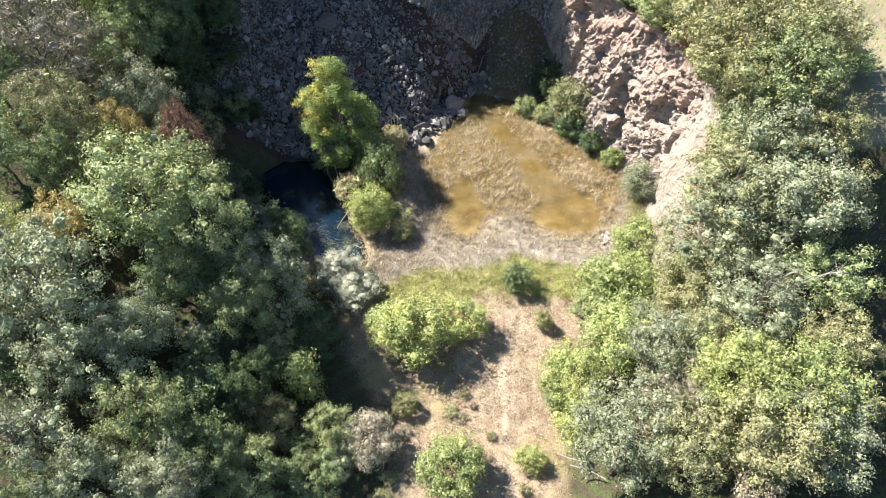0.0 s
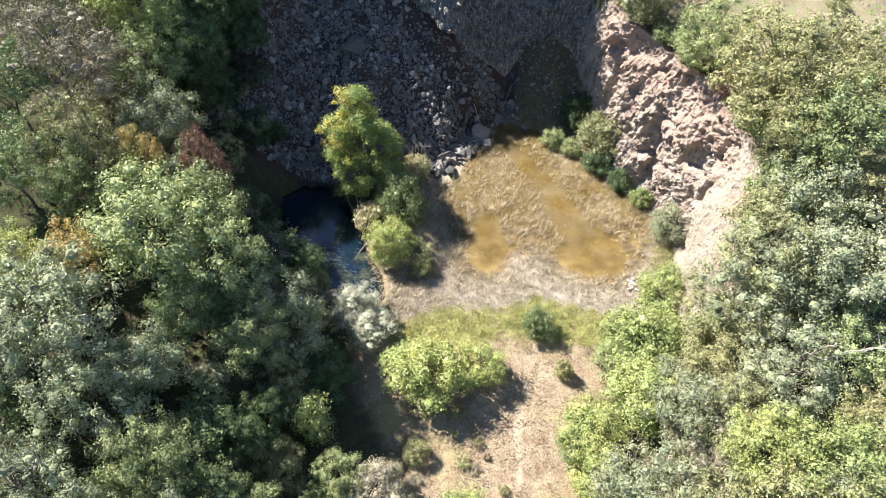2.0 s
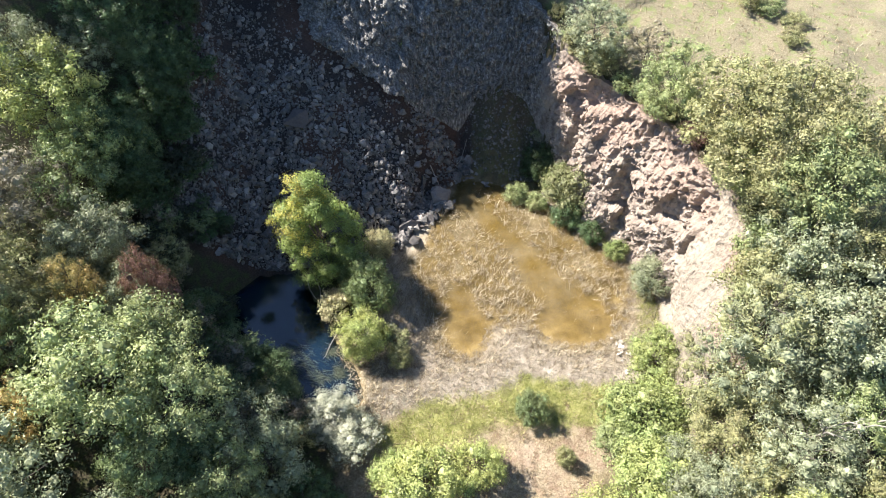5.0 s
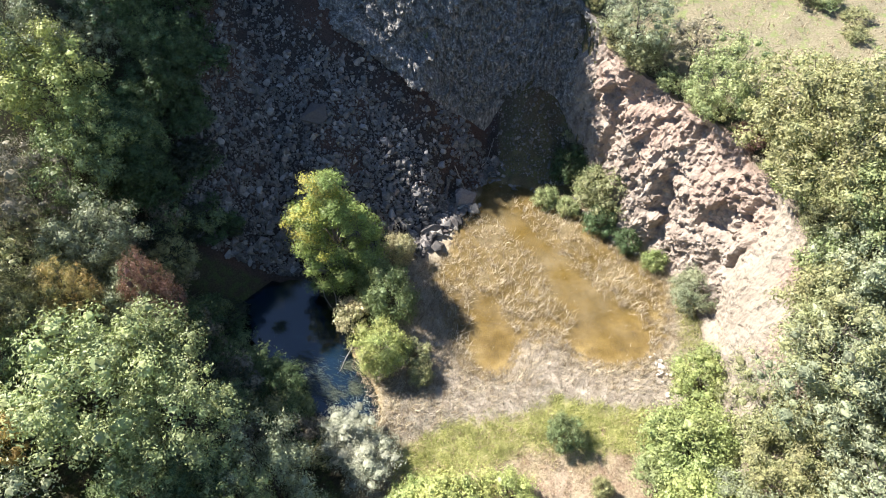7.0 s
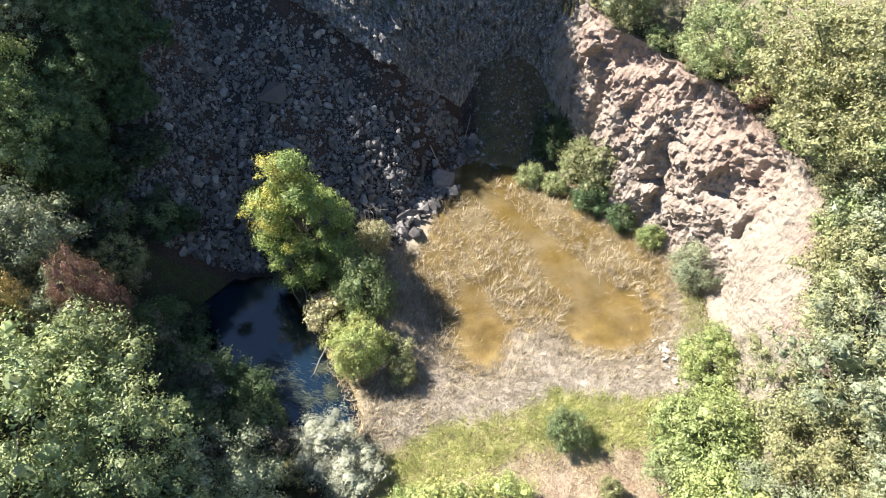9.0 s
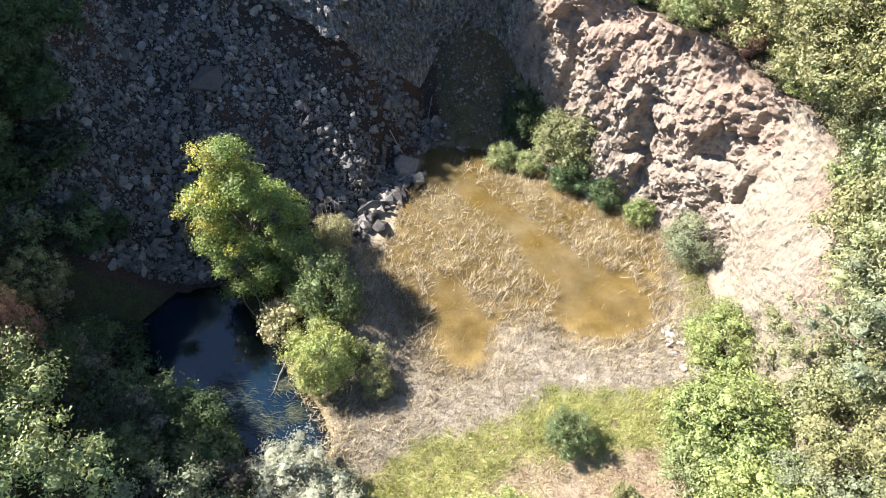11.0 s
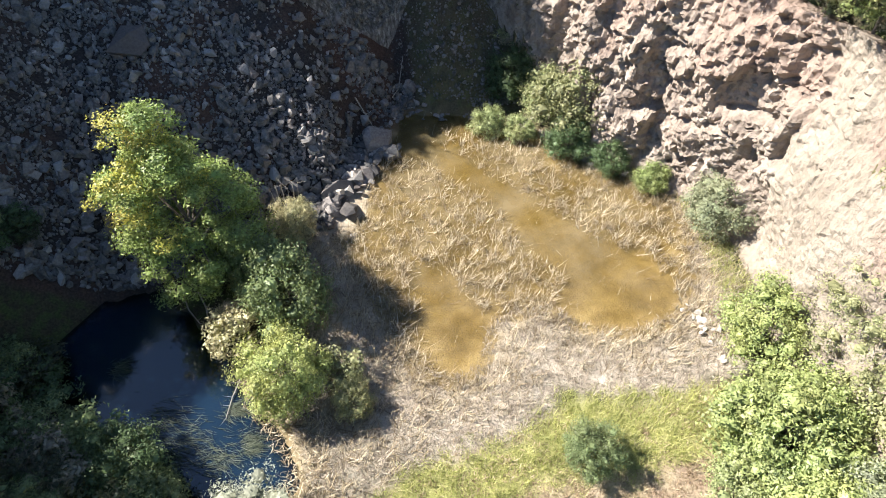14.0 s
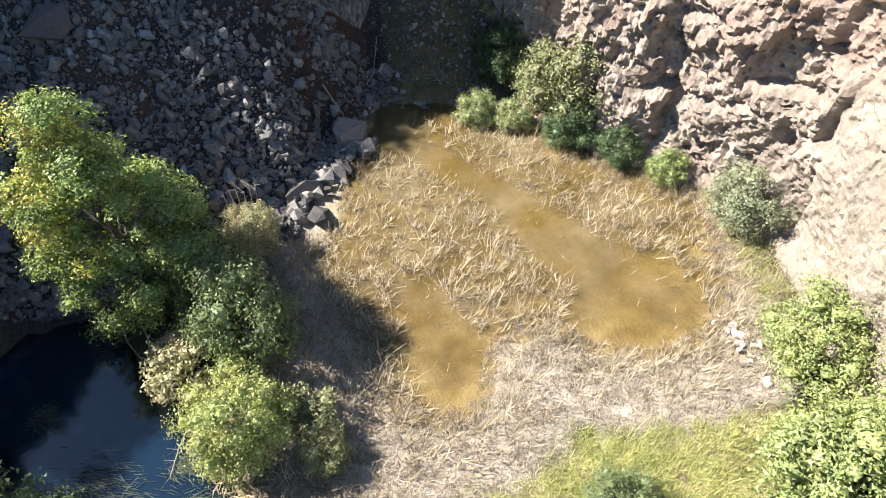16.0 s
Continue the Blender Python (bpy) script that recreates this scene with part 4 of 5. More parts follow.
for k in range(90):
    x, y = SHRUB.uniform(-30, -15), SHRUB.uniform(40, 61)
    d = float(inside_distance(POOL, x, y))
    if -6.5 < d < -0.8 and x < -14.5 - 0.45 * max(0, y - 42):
        plant(("scrub%d" if k % 3 else "airy%d") % (k % 2), round(x, 1), round(y, 1), SHRUB.uniform(1.2, 3.0), SHRUB.uniform(0.8, 1.7), SHRUB.choice(("dark", "twig", "green", "shade_moss", "twig")), "bush", "on the dim pool bank")
# added dark bushes standing in for black, shaded water at this corner
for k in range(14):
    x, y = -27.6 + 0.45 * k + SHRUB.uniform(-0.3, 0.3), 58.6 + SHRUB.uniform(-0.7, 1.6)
    plant("scrub%d" % (k % 3), round(x, 1), round(y, 1), SHRUB.uniform(0.7, 1.6), SHRUB.uniform(0.7, 1.3), SHRUB.choice(("dark", "shade_moss", "shade_moss")), "bush", "on the dim pool bank")
BANK = POOL[8:] + POOL[:1]
for k in range(30):
    t = k / 30 * (len(BANK) - 1)
    a, b = Vector(BANK[int(t)]), Vector(BANK[int(t) + 1])
    out = Vector(((b - a).y, -(b - a).x)).normalized()
    p = a.lerp(b, t % 1.0) - out * SHRUB.uniform(0.9, 4.0) * (1 if out.x > 0 else -1)
    plant("scrub%d" % (k % 3) if k % 4 else "bush%d" % (k % 3), round(p.x, 1), round(p.y, 1), SHRUB.uniform(1.3, 3.2), SHRUB.uniform(1.0, 1.9), SHRUB.choice(("dark", "green", "twig", "shade_moss", "green", "olive")), "bush", "on the dim pool bank")
for k in range(46):
    t = k / 45 * 11.2
    i = min(int(t), len(RIM) - 2)
    a, b = Vector(RIM[i]), Vector(RIM[i + 1])
    p = a.lerp(b, t - i) + Vector((SHRUB.uniform(-0.3, 2.2), SHRUB.uniform(-0.6, 1.6), 0))
    if float(land(p.x, p.y)) > 3:
        plant("scrub%d" % (k % 3), round(p.x, 1), round(p.y, 1), SHRUB.uniform(0.7, 2.0), SHRUB.uniform(0.6, 1.4), SHRUB.choice(("straw", "olive", "pale", "rust", "mid", "twig", "olive")), "bush", "on the cliff edge", 0.15)


# ---- stones ----
def scatter(rng, count, box, keep):
    """Random places in a box where keep(x, y) exceeds chance."""
    xs, ys, got = [], [], 0
    while got < count:
        x, y = rng.uniform(box[0], box[1], 6000), rng.uniform(box[2], box[3], 6000)
        ok = rng.rand(6000) < keep(x, y)
        xs.append(x[ok])
        ys.append(y[ok])
        got += ok.sum()
    return np.concatenate(xs)[:count], np.concatenate(ys)[:count]


def stone_shape(seed, n=13, flat=0.7):
    """A broken angular block, about one metre across."""
    rng = random.Random(seed)
    bm = bmesh.new()
    for k in range(n):
        d = Vector((rng.gauss(0, 1), rng.gauss(0, 1), rng.gauss(0, 1))).normalized() * rng.uniform(0.42, 0.56)
        bm.verts.new((d.x * 1.15, d.y * 0.9, d.z * flat))
    bmesh.ops.convex_hull(bm, input=bm.verts)
    bmesh.ops.delete(bm, geom=[v for v in bm.verts if not v.link_faces], context="VERTS")
    bmesh.ops.triangulate(bm, faces=bm.faces)
    return bm


def stone_mesh(seed, material, n=13, flat=0.7):
    bm = stone_shape(seed, n, flat)
    me = bpy.data.meshes.new("stone")
    bm.to_mesh(me)
    bm.free()
    me.materials.append(material)
    return me


def shape_arrays(seed):
    bm = stone_shape(seed)
    bm.verts.index_update()
    out = np.array([v.co for v in bm.verts]), np.array([[v.index for v in f.verts] for f in bm.faces])
    bm.free()
    return out


def scree_places(rng, count):
    """Places on the scree, thinner on the bare earth streak."""
    out = []
    while len(out) < count:
        x, y = rng.uniform(-27.5, 4.0, 4000), rng.uniform(57.5, 84, 4000)
        toe = along([(-40, 58.2), (-20, 58.0), (-13, 58.4), (-8, 60.0), (-4, 61.6), (-1.5, 66.0), (1.5, 70.0), (3.0, 72.5), (14, 73)], x)
        d = y - toe
        line = np.abs((y - 71.0) + 0.62 * (x + 2.0)) / 1.18
        keep = (d > -0.3) & (x > -26.6 + 0.8 * wave(x, y, 5.0, 31)) & (rng.rand(4000) < np.where(line < 2.0, 0.28, 1.0) * np.where(d > 17, 0.45, 1.0) * (0.55 + 0.45 * wave(x, y, 4.0, 32)))
        keep &= inside_distance(POND, x, y) < 0.3
        keep &= y < np.interp(x, [-15, -9, -4, 0.8, 4], [82, 77.6, 76, 75.6, 74])
        out += list(zip(x[keep], y[keep], d[keep]))
    return np.array(out[:count])


def build_scree():
    rng = np.random.RandomState(41)
    shapes = [shape_arrays(200 + k) for k in range(10)]
    verts, faces, n = [], [], 0
    places = scree_places(rng, 20000)
    z = land(places[:, 0], places[:, 1])
    for (x, y, d), h in zip(places, z):
        v, f = shapes[rng.randint(10)]
        size = min(0.12 * math.exp(abs(rng.normal()) * 0.8), 1.0) * (1.15 if d < 6 else 0.95)
        m = np.array(Euler(tuple(rng.uniform(-3, 3, 3))).to_matrix())
        verts.append((v * size) @ m.T + np.array((x, y, h + 0.22 * size)))
        faces.append(f + n)
        n += len(v)
    tx, ty = scatter(rng, 1600, (2, 14, 70, 79), lambda x, y: (inside_distance(TALUS, x, y) > 0.1) * (0.25 + 0.75 * smooth(72.4, 71.0, y)))
    for x, y, h in zip(tx, ty, land(tx, ty)):
        v, f = shapes[rng.randint(10)]
        size = min(0.10 * math.exp(abs(rng.normal()) * 0.7), 0.6)
        verts.append((v * size) @ np.array(Euler(tuple(rng.uniform(-3, 3, 3))).to_matrix()).T + np.array((x, y, h + 0.2 * size)))
        faces.append(f + n)
        n += len(v)
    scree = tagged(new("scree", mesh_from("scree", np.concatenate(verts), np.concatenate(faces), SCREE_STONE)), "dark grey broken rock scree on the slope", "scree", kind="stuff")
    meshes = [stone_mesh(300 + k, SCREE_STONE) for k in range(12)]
    places = scree_places(rng, 300)
    z = land(places[:, 0], places[:, 1])
    for (x, y, d), h in zip(places, z):
        ob = new("stone", meshes[rng.randint(12)])
        size = rng.uniform(0.45, 1.0) * (1.25 if d < 7 else 0.9)
        ob.matrix_world = Matrix.LocRotScale((x, y, h + 0.12 * size), Euler(tuple(rng.uniform(-3, 3, 3))), (size, size * rng.uniform(0.7, 1), size * rng.uniform(0.6, 1)))
        ob.parent = scree


def boulder(x, y, size, material, label, turn, flat=0.6, lift=0.15, seed=1, name="boulder", category="rock", group=""):
    bm = stone_shape(seed, 11, flat)
    bmesh.ops.bevel(bm, geom=list(bm.edges), offset=0.012, segments=1, affect="EDGES")
    me = bpy.data.meshes.new(name)
    bm.to_mesh(me)
    bm.free()
    me.materials.append(material)
    ob = new(name, me)
    ob.matrix_world = Matrix.LocRotScale((x, y, max(float(land(x, y)), -0.15) + lift * size), Euler([radians(a) for a in turn]), (size, size, size))
    return tagged(ob, label, category, group)


build_scree()
boulder(0.2, 68.2, 2.7, SCREE_STONE, "large grey slab leaning at the pond edge", (35, 10, 20), 0.45, 0.3, 7)
boulder(-15.4, 70.6, 2.9, DARK_STONE, "large dark block half sunk in the scree", (30, 0, 15), 0.6, 0.2, 8)
boulder(1.0, 66.6, 1.7, SCREE_STONE, "grey angular boulder at the scree foot", (10, 30, 80), 0.6, 0.15, 9)
boulder(-3.2, 63.2, 2.3, DARK_STONE, "black wet boulder at the scree foot", (15, 20, 10), 0.7, 0.2, 10)
boulder(-2.6, 61.6, 2.0, DARK_STONE, "black wet boulder at the scree foot", (-20, 25, 60), 0.55, 0.2, 11)
boulder(-3.9, 61.9, 1.5, DARK_STONE, "black flat boulder with a pale edge", (30, -10, 130), 0.4, 0.3, 12)
boulder(-1.9, 64.6, 1.6, SCREE_STONE, "grey angular boulder at the scree foot", (10, 15, 45), 0.7, 0.2, 13)
EDGE = random.Random(61)
for k in range(170):
    t = EDGE.random() ** 0.8
    x, y = -5.4 + 6.4 * t + EDGE.uniform(-1.1, 0.9), 60.3 + 6.8 * t + EDGE.uniform(-0.6, 1.0) + abs(EDGE.gauss(0, 1.1))
    boulder(x, y, EDGE.uniform(0.35, 0.75) + 0.9 * EDGE.random() ** 3, EDGE.choice((PALE_STONE, SCREE_STONE, DARK_STONE, SCREE_STONE)), "angular broken stone at the pond edge", (EDGE.uniform(-40, 40), EDGE.uniform(-40, 40), EDGE.uniform(0, 360)), 0.6, 0.3, 400 + k, "stone", "stone", "stones at the scree foot")
boulder(-2.8, 59.4, 0.55, PALE_STONE, "small white stone in the reeds", (0, 20, 30), 0.6, 0.2, 130, "stone", "stone")
for k in range(30):
    t = (k + EDGE.random()) / 30
    x = float(np.interp(t, [0, 0.4, 0.7, 1], [11.8, 14.4, 15.4, 17.8])) + EDGE.uniform(-0.3, 0.4)
    y = float(np.interp(t, [0, 0.4, 0.7, 1], [68.2, 65.0, 62.9, 60.6])) + EDGE.uniform(-0.3, 0.3)
    boulder(x, y, EDGE.uniform(0.35, 0.9), PALE_STONE, "pale flat stone along the pond edge", (EDGE.uniform(-20, 20), EDGE.uniform(-20, 20), EDGE.uniform(0, 360)), 0.45, 0.12, 140 + k, "stone", "stone", "stones along the eastern shore")
for k in range(22):
    x, y = 16.8 + EDGE.gauss(0, 0.35) + 0.4 * (k % 3), 46.4 + EDGE.gauss(0, 1.7)
    boulder(x, y, EDGE.uniform(0.22, 0.62), CHALK_STONE, "white limestone lump on the dry shore", (EDGE.uniform(-20, 20), EDGE.uniform(-20, 20), EDGE.uniform(0, 360)), 0.6, 0.3, 180 + k, "stone", "stone", "stones on the dry shore")
for k in range(26):
    t = EDGE.random()
    x, y = 2.2 + 10.5 * t, 71.6 - 3.4 * t + EDGE.uniform(-0.2, 0.7)
    boulder(x, y, EDGE.uniform(0.25, 0.7), SCREE_STONE, "grey stone on the shaded shore", (EDGE.uniform(-20, 20), EDGE.uniform(-20, 20), EDGE.uniform(0, 360)), 0.5, 0.15, 210 + k, "stone", "stone", "stones on the shaded shore")


# ---- weeds in the clearing, fallen wood ----
for k in range(44):
    x, y = SHRUB.uniform(-4.5, 10.5), SHRUB.uniform(20, 37)
    if abs(x - 6.2) > 1.2 and (x < 3.5 or SHRUB.random() < 0.25):
        plant("scrub%d" % (k % 3), round(x, 1), round(y, 1), SHRUB.uniform(0.35, 0.9), SHRUB.uniform(0.3, 0.75), SHRUB.choice(("olive", "straw", "pale", "twig", "olive")), "weed", "in the dry clearing", 0.05)


def fallen_branch(points, radius, label, side=0, seed=1):
    """A bare bent branch through the points, with a few side twigs."""
    rng = random.Random(seed)
    bm = bmesh.new()
    pts = [Vector(p) for p in points]
    for k in range(len(pts) - 1):
        tube(bm, pts[k], pts[k + 1], radius * (1 - 0.7 * k / len(pts)), radius * (1 - 0.7 * (k + 1) / len(pts)), 6)
    for k in range(side):
        i = rng.randrange(len(pts) - 1)
        p = pts[i].lerp(pts[i + 1], rng.random())
        tube(bm, p, p + Vector((rng.uniform(-1, 1), rng.uniform(-1, 1), rng.uniform(0.1, 0.9))) * 0.9, radius * 0.4, radius * 0.1, 5)
    me = bpy.data.meshes.new("fallen_branch")
    bm.to_mesh(me)
    bm.free()
    me.materials.append(DEAD_WOOD)
    return tagged(new("fallen_branch", me), label, "branch")


def on_ground(*xy, lift=0.12):
    return [(x, y, max(float(land(x, y)), 0) + lift) for x, y in xy]


fallen_branch(on_ground((-0.9, 71.0), (0.1, 69.9), (0.9, 68.7), lift=0.45), 0.06, "bare grey stick lying on the scree", 2, 3)
fallen_branch(on_ground((2.2, 73.2), (2.9, 74.2), (3.6, 75.4), lift=0.35), 0.05, "bare grey stick leaning in the shaded corner", 2, 4)
fallen_branch(on_ground((-13.0, 56.4), (-12.5, 55.0), (-12.3, 53.4), lift=0.25), 0.06, "dead branch hanging over the dark pool", 6, 5)
fallen_branch(on_ground((-14.0, 56.6), (-13.6, 55.2), (-12.9, 54.0), lift=0.2), 0.05, "dead branch hanging over the dark pool", 5, 6)
fallen_branch(on_ground((-10.4, 49.8), (-11.0, 48.6), (-11.4, 47.2), lift=0.15), 0.04, "thin dead branch lying in the pool", 5, 7)
for k in range(6):
    fallen_branch([(-7.4 + 0.25 * k, 61.3 + 0.1 * (k % 3), float(land(-7.4, 61.3))), (-7.5 + 0.3 * k, 61.4, 1.9 + 0.3 * (k % 2)), (-7.7 + 0.38 * k, 61.7, 3.2 + 0.4 * (k % 3))], 0.035, "bare upright grey twig by the poplar", 3, 20 + k)
fallen_branch(on_ground((11.2, 22.6), (12.6, 22.3), (14.0, 21.6), lift=0.3), 0.07, "grey fallen branch at the clearing edge", 6, 9)
fallen_branch(on_ground((10.4, 23.4), (11.8, 23.0), (13.0, 22.9), lift=0.35), 0.06, "grey fallen branch at the clearing edge", 6, 10)

for k in range(5):
    x, y = -29.8 + 0.7 * k, 19.8 + 0.5 * (k % 3)
    z = float(land(x, y))
    fallen_branch([(x, y, z), (x + 0.3 * (k - 2), y - 0.6, z + 4.0), (x + 0.8 * (k - 2), y - 1.2 - 0.3 * (k % 2), z + 6.6), (x + 1.2 * (k - 2), y - 2.2, z + 7.6)], 0.1, "bare bleached dead branch among the trees", 8, 40 + k)
for k in range(4):
    x, y = 25.5 + 0.9 * k, 33.6 + 0.4 * (k % 2)
    z = float(land(x, y))
    fallen_branch([(x, y, z), (x - 0.3, y - 0.5, z + 4.0), (x - 0.9 + 0.5 * k, y - 1.6, z + 7.2), (x - 1.4 + 0.8 * k, y - 2.4, z + 8.4)], 0.08, "bare grey dead branch among the trees", 8, 50 + k)


# ---- reeds and grass ----
WATER_WEST = [(0.8, 54.8), (0.5, 52.3), (0.7, 49.8), (1.1, 47.9), (2.4, 46.8), (3.8, 47.0), (4.7, 48.6), (5.4, 50.4), (3.8, 50.6), (2.6, 53.0), (1.8, 54.6)]
WATER_EAST = [(3.0, 66.4), (5.4, 63.2), (7.7, 59.6), (8.3, 55.8), (10.3, 52.4), (8.4, 50.3), (9.6, 48.2), (12.2, 47.8), (15.0, 48.2), (16.5, 50.8), (15.0, 52.8), (13.2, 54.9), (10.6, 58.2), (8.4, 61.6), (6.0, 64.8), (4.2, 67.0)]
WATER_NORTH = [(1.6, 72.4), (1.4, 68.6), (2.4, 66.0), (4.4, 66.4), (4.8, 68.8), (7.2, 69.6), (6.4, 71.4)]


def blades(name, rng, at, length, width, lean, bend, material, label, category, aim=None, lift=0.0):
    """Thin bent strips, each an island of its own."""
    n = len(at)
    a = rng.uniform(0, 6.283, n) if aim is None else aim
    flat = np.stack([np.cos(a), np.sin(a), np.zeros(n)], -1)
    side = np.stack([-np.sin(a), np.cos(a), np.zeros(n)], -1) * (width / 2)[:, None]
    up = np.array((0, 0, 1.0))
    p0 = at + up * lift
    p1 = p0 + (flat * np.cos(lean)[:, None] + up * np.sin(lean)[:, None]) * (length * 0.55)[:, None]
    l2 = lean - bend
    turn = np.stack([np.cos(a + bend * 0.8), np.sin(a + bend * 0.8), np.zeros(n)], -1)
    p2 = p1 + (turn * np.cos(l2)[:, None] + up * np.sin(l2)[:, None]) * (length * 0.45)[:, None]
    v = np.stack([p0 - side, p0 + side, p1 - side, p1 + side, p2 - side * 0.3, p2 + side * 0.3], 1).reshape(-1, 3)
    k = np.arange(n)[:, None] * 6
    f = np.concatenate([k + np.array([[0, 1, 3, 2]]), k + np.array([[2, 3, 5, 4]])])
    return tagged(new(name, mesh_from(name, v, f, material)), label, category, kind="stuff")


def clear_water(x, y):
    r = 0.45 + 0.45 * wave(x, y, 2.5, 51)
    return np.maximum(np.maximum(inside_distance(WATER_WEST, x, y), inside_distance(WATER_EAST, x, y) - 0.25), inside_distance(WATER_NORTH, x, y)) + r


def reed_cover(x, y):
    """How thick the dead reeds lie: matted clumps in the water, thinner on the mud round it."""
    pond = inside_distance(POND, x, y)
    clump = 0.5 + 0.45 * wave(x, y, 2.3, 52) + 0.5 * wave(x, y, 0.9, 53) + 0.3 * wave(x, y, 0.45, 59)
    wet = np.where(clear_water(x, y) < -0.1, np.clip((clump - 0.5 - 0.12 * smooth(54, 64, y)) * 4.0, 0.03, 1), 0.004)
    shore = np.clip((clump - 0.45) * 2.0, 0.04, 0.5) * np.maximum(smooth(-3.6, -0.6, pond) * (x > -7), 0.85 * smooth(-0.4, 0.6, inside_distance(MUD_WEST, x, y)))
    return np.where(pond > -0.3, wet, shore * (inside_distance(GREEN, x, y) < -0.3) * (y < 60) * (inside_distance(POOL, x, y) < -0.5))


def build_reeds():
    rng = np.random.RandomState(71)
    x, y = scatter(rng, 24000, (-9, 22, 41, 74), reed_cover)
    n = len(x)
    aim = 2.6 * wave(x, y, 1.6, 54) + rng.normal(0, 0.85, n) + 0.4
    at = np.stack([x, y, np.maximum(land(x, y), -0.06)], -1)
    blades("reed_mat", rng, at, 0.2 + 1.1 * rng.rand(n) ** 1.8, rng.uniform(0.010, 0.034, n), rng.uniform(0.05, 1.1, n), rng.uniform(-1.2, 2.1, n), REED, "bent dead straw-coloured reeds lying in shallow water", "reeds", aim, 0.03)
    x, y = scatter(rng, 26000, (-9, 22, 40, 60), lambda x, y: np.maximum(smooth(-4.4, -3.0, inside_distance(POND, x, y)), 1.0 * (inside_distance(MUD_WEST, x, y) > 0)) * (inside_distance(POND, x, y) < 1.0) * (inside_distance(GREEN, x, y) < 0.2) * (0.25 + 0.75 * (wave(x, y, 1.8, 55) + 0.5 * wave(x, y, 0.7, 58) > 0.0)) * (inside_distance(POOL, x, y) < -0.4))
    n = len(x)
    at = np.stack([x, y, land(x, y)], -1)
    blades("reed_stubble", rng, at, rng.uniform(0.15, 0.62, n), rng.uniform(0.012, 0.032, n), rng.uniform(0.1, 1.5, n), rng.uniform(0, 1.2, n), STUBBLE, "dry broken reed stubble on cracked mud", "reeds")
    x, y = scatter(rng, 1000, (-11, -6, 41, 50), lambda x, y: (inside_distance(POOL, x, y) > -2.0) * (inside_distance(POOL, x, y) < 0.7) * (x > -10.4))
    n = len(x)
    at = np.stack([x, y, np.maximum(land(x, y), 0.0)], -1)
    blades("reed_fringe", rng, at, rng.uniform(0.3, 0.9, n), rng.uniform(0.016, 0.045, n), rng.uniform(0.02, 0.8, n), rng.uniform(-0.9, 1.9, n), REED, "brown dead reeds fringing the dark pool", "reeds", None, 0.03)
    spots = np.array([(-15.0, 48.0, 1.3), (-13.6, 46.3, 1.5), (-12.0, 45.0, 1.2), (-14.8, 45.9, 0.9), (-11.0, 47.8, 0.6), (-17.6, 52.0, 0.5), (-10.2, 45.6, 0.7)])
    i = rng.randint(0, len(spots), 1500)
    x, y = spots[i, 0] + rng.normal(0, 0.55, 1500) * spots[i, 2], spots[i, 1] + rng.normal(0, 0.5, 1500) * spots[i, 2]
    n = len(x)
    blades("water_rush", rng, np.stack([x, y, np.full(n, 0.02)], -1), rng.uniform(0.3, 1.0, n), rng.uniform(0.01, 0.022, n), rng.uniform(0.0, 0.3, n), rng.uniform(0, 0.4, n), RUSH, "thin rushes lying on the dark pool", "rushes", -0.5 + 0.5 * wave(x, y, 3.0, 57) + rng.normal(0, 0.4, n), 0.02)


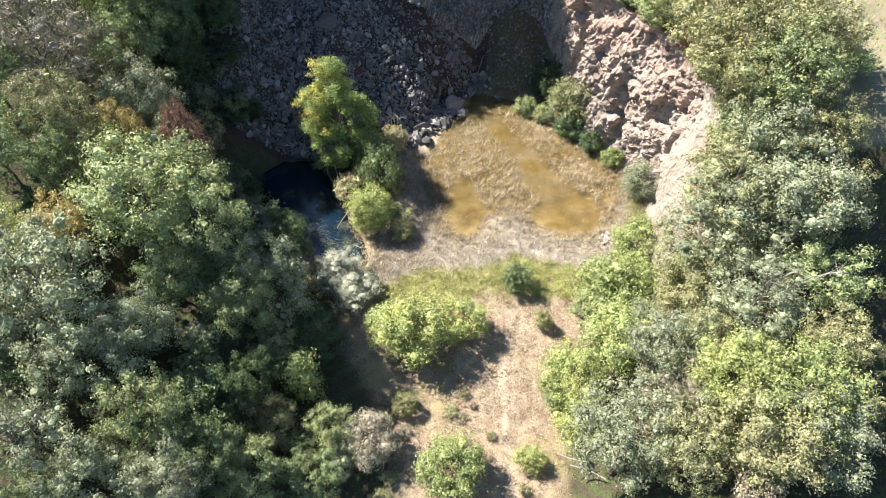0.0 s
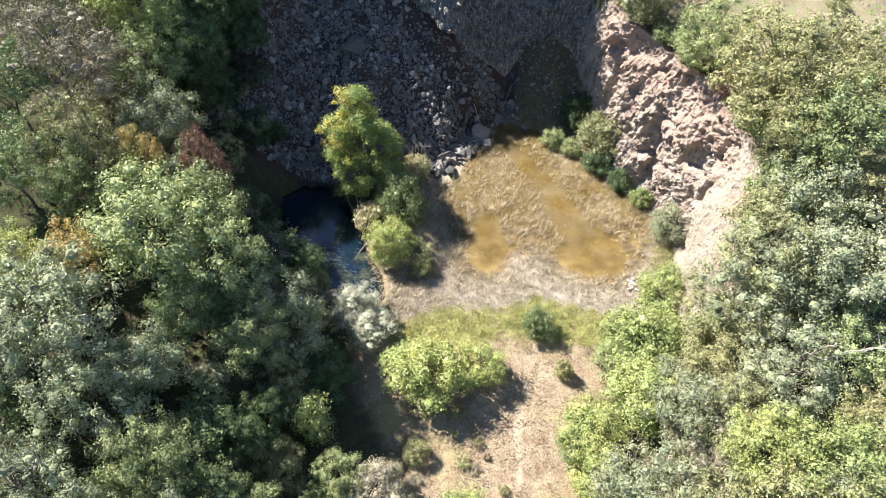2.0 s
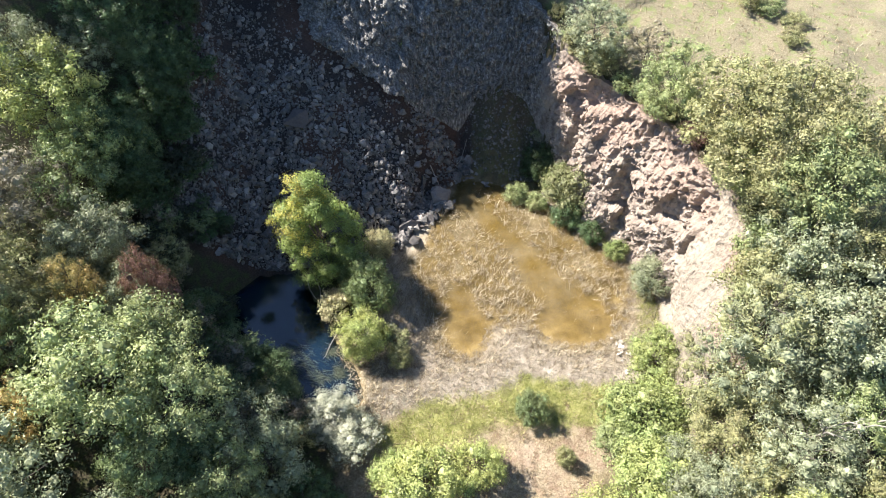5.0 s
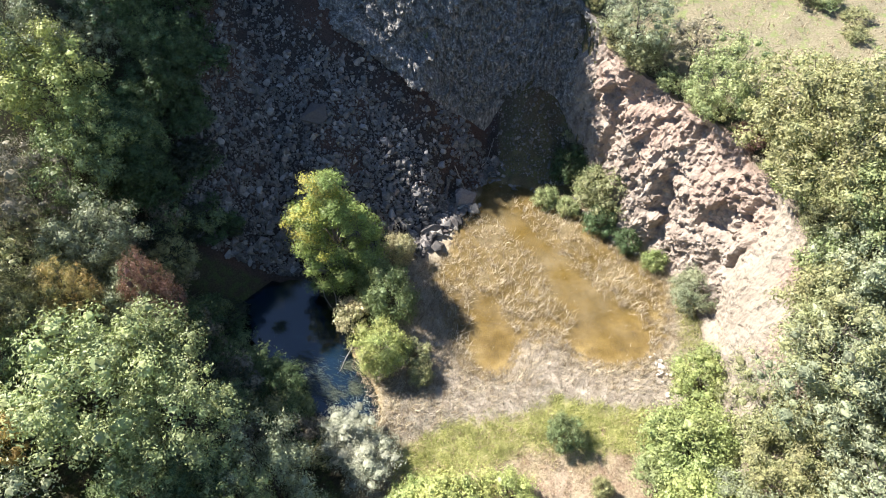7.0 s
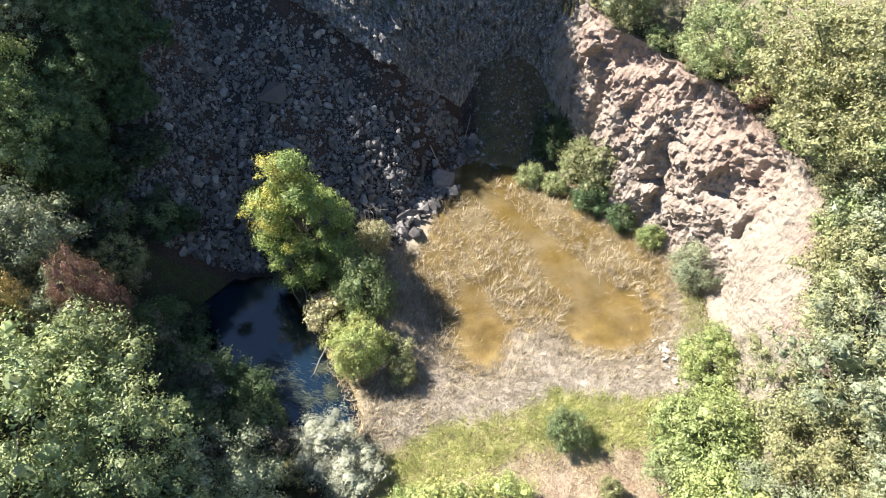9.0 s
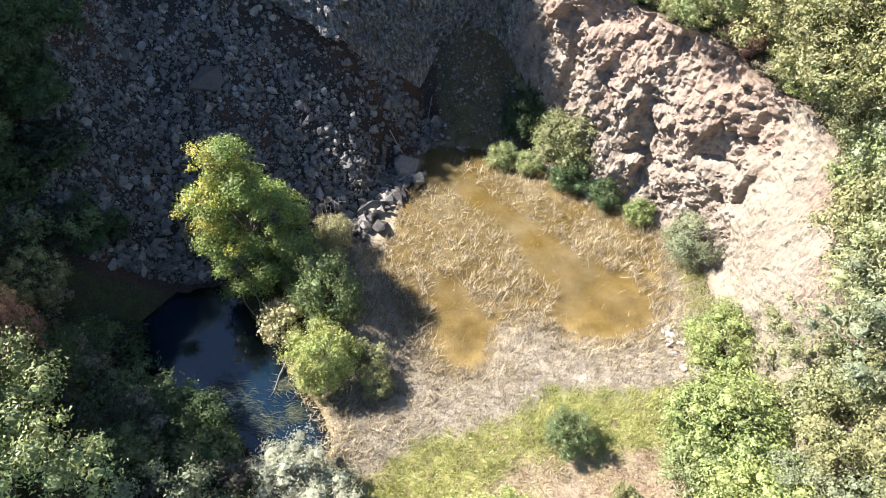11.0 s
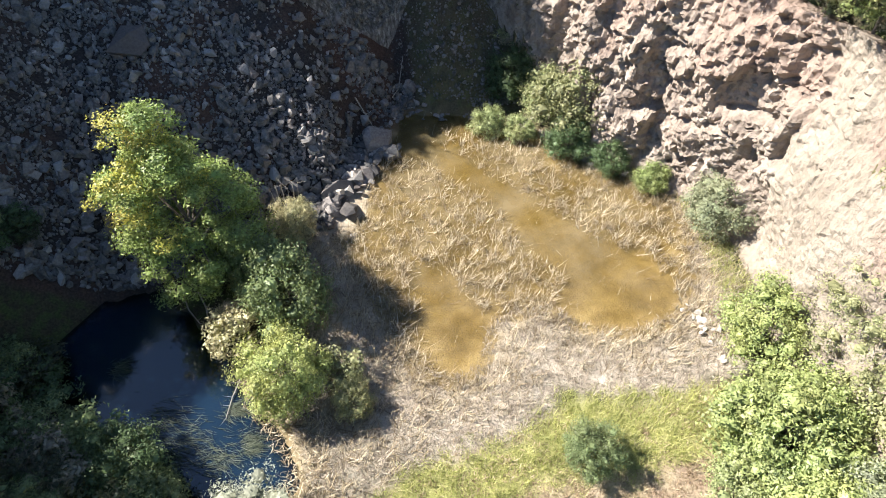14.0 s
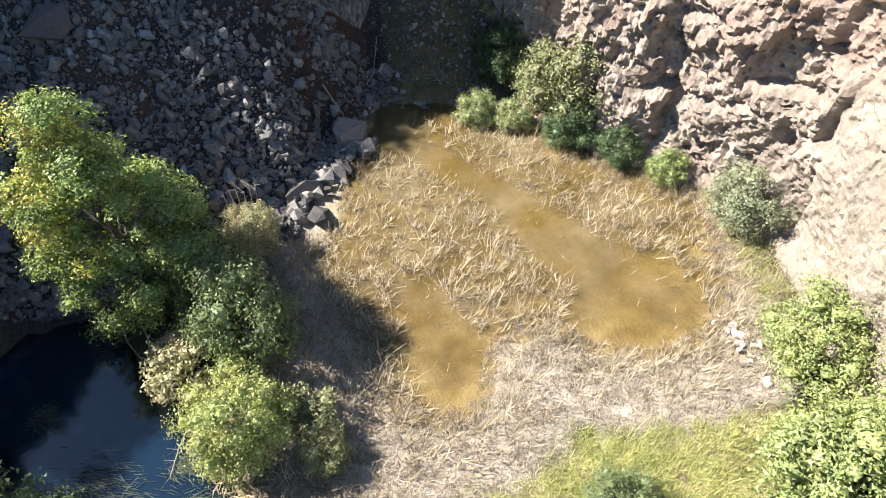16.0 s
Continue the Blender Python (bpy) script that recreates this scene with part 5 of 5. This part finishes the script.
def build_grass():
    rng = np.random.RandomState(72)
    foot = [(18.6, 47.5), (20.6, 48.0), (21.6, 52.0), (21.8, 55.0), (21.6, 58.0), (19.8, 60.6), (17.4, 62.8), (16.9, 61.4), (18.8, 59.6), (20.2, 57.4), (20.0, 54.0)]

    def cover(x, y):
        return np.maximum(smooth(-0.7, 0.5, inside_distance(GREEN, x, y) + 0.7 * wave(x, y, 2.2, 61)) * (0.5 + 0.5 * (wave(x, y, 1.2, 62) > -0.2)), 0.9 * (inside_distance(foot, x, y) > 0))

    x, y = scatter(rng, 1500, (-8, 22, 35, 63), cover)
    i = rng.randint(0, len(x), 42000)
    tall = rng.uniform(0.5, 1.35, len(x))[i]
    x, y = x[i] + rng.normal(0, 0.2, len(i)) * tall, y[i] + rng.normal(0, 0.2, len(i)) * tall
    n = len(x)
    at = np.stack([x, y, land(x, y) - 0.02], -1)
    blades("green_grass", rng, at, rng.uniform(0.16, 0.55, n) * tall, rng.uniform(0.009, 0.024, n), rng.uniform(0.3, 1.55, n), rng.uniform(-0.4, 0.9, n), GRASS, "lush yellow-green grass in tufts along the shore", "grass")
    x, y = scatter(rng, 6000, (2, 14, 70, 79), lambda x, y: (inside_distance(TALUS, x, y) > 0) * smooth(77.5, 72.5, y) * (0.2 + 0.8 * (wave(x, y, 1.6, 65) > 0.0)))
    n = len(x)
    at = np.stack([x, y, land(x, y) - 0.02], -1)
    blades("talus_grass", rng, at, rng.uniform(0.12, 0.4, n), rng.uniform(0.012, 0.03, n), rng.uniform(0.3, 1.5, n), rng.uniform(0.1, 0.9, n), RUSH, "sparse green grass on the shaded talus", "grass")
    x, y = scatter(rng, 1500, (-10, 17, 12, 43), lambda x, y: smooth(-1.2, 0.6, inside_distance(CLEARING, x, y)) * (0.25 + 0.75 * np.clip(wave(x, y, 2.6, 63) + 0.4, 0, 1)))
    n = len(x)
    i = rng.randint(0, n, 24000)
    tall = rng.uniform(0.4, 1.5, n)[i]
    x, y, n = x[i] + rng.normal(0, 0.24, len(i)) * tall, y[i] + rng.normal(0, 0.24, len(i)) * tall, len(i)
    at = np.stack([x, y, land(x, y) - 0.02], -1)
    blades("dry_grass", rng, at, rng.uniform(0.12, 0.4, n) * tall, rng.uniform(0.018, 0.045, n), rng.uniform(0.4, 1.5, n), rng.uniform(0.2, 1.0, n), HAY, "short dry straw-coloured grass of the clearing", "grass")
    x, y = scatter(rng, 5000, (14, 44, 36, 90), lambda x, y: (rim_side(x, y)[0] > 0.3) * (0.3 + 0.7 * np.clip(wave(x, y, 3.0, 64) + 0.4, 0, 1)))
    n = len(x)
    at = np.stack([x, y, land(x, y) - 0.02], -1)
    blades("meadow_grass", rng, at, rng.uniform(0.2, 0.6, n), rng.uniform(0.03, 0.07, n), rng.uniform(0.4, 1.5, n), rng.uniform(0.2, 1.0, n), HAY, "dry pale meadow grass above the cliff", "grass")


build_reeds()
build_grass()
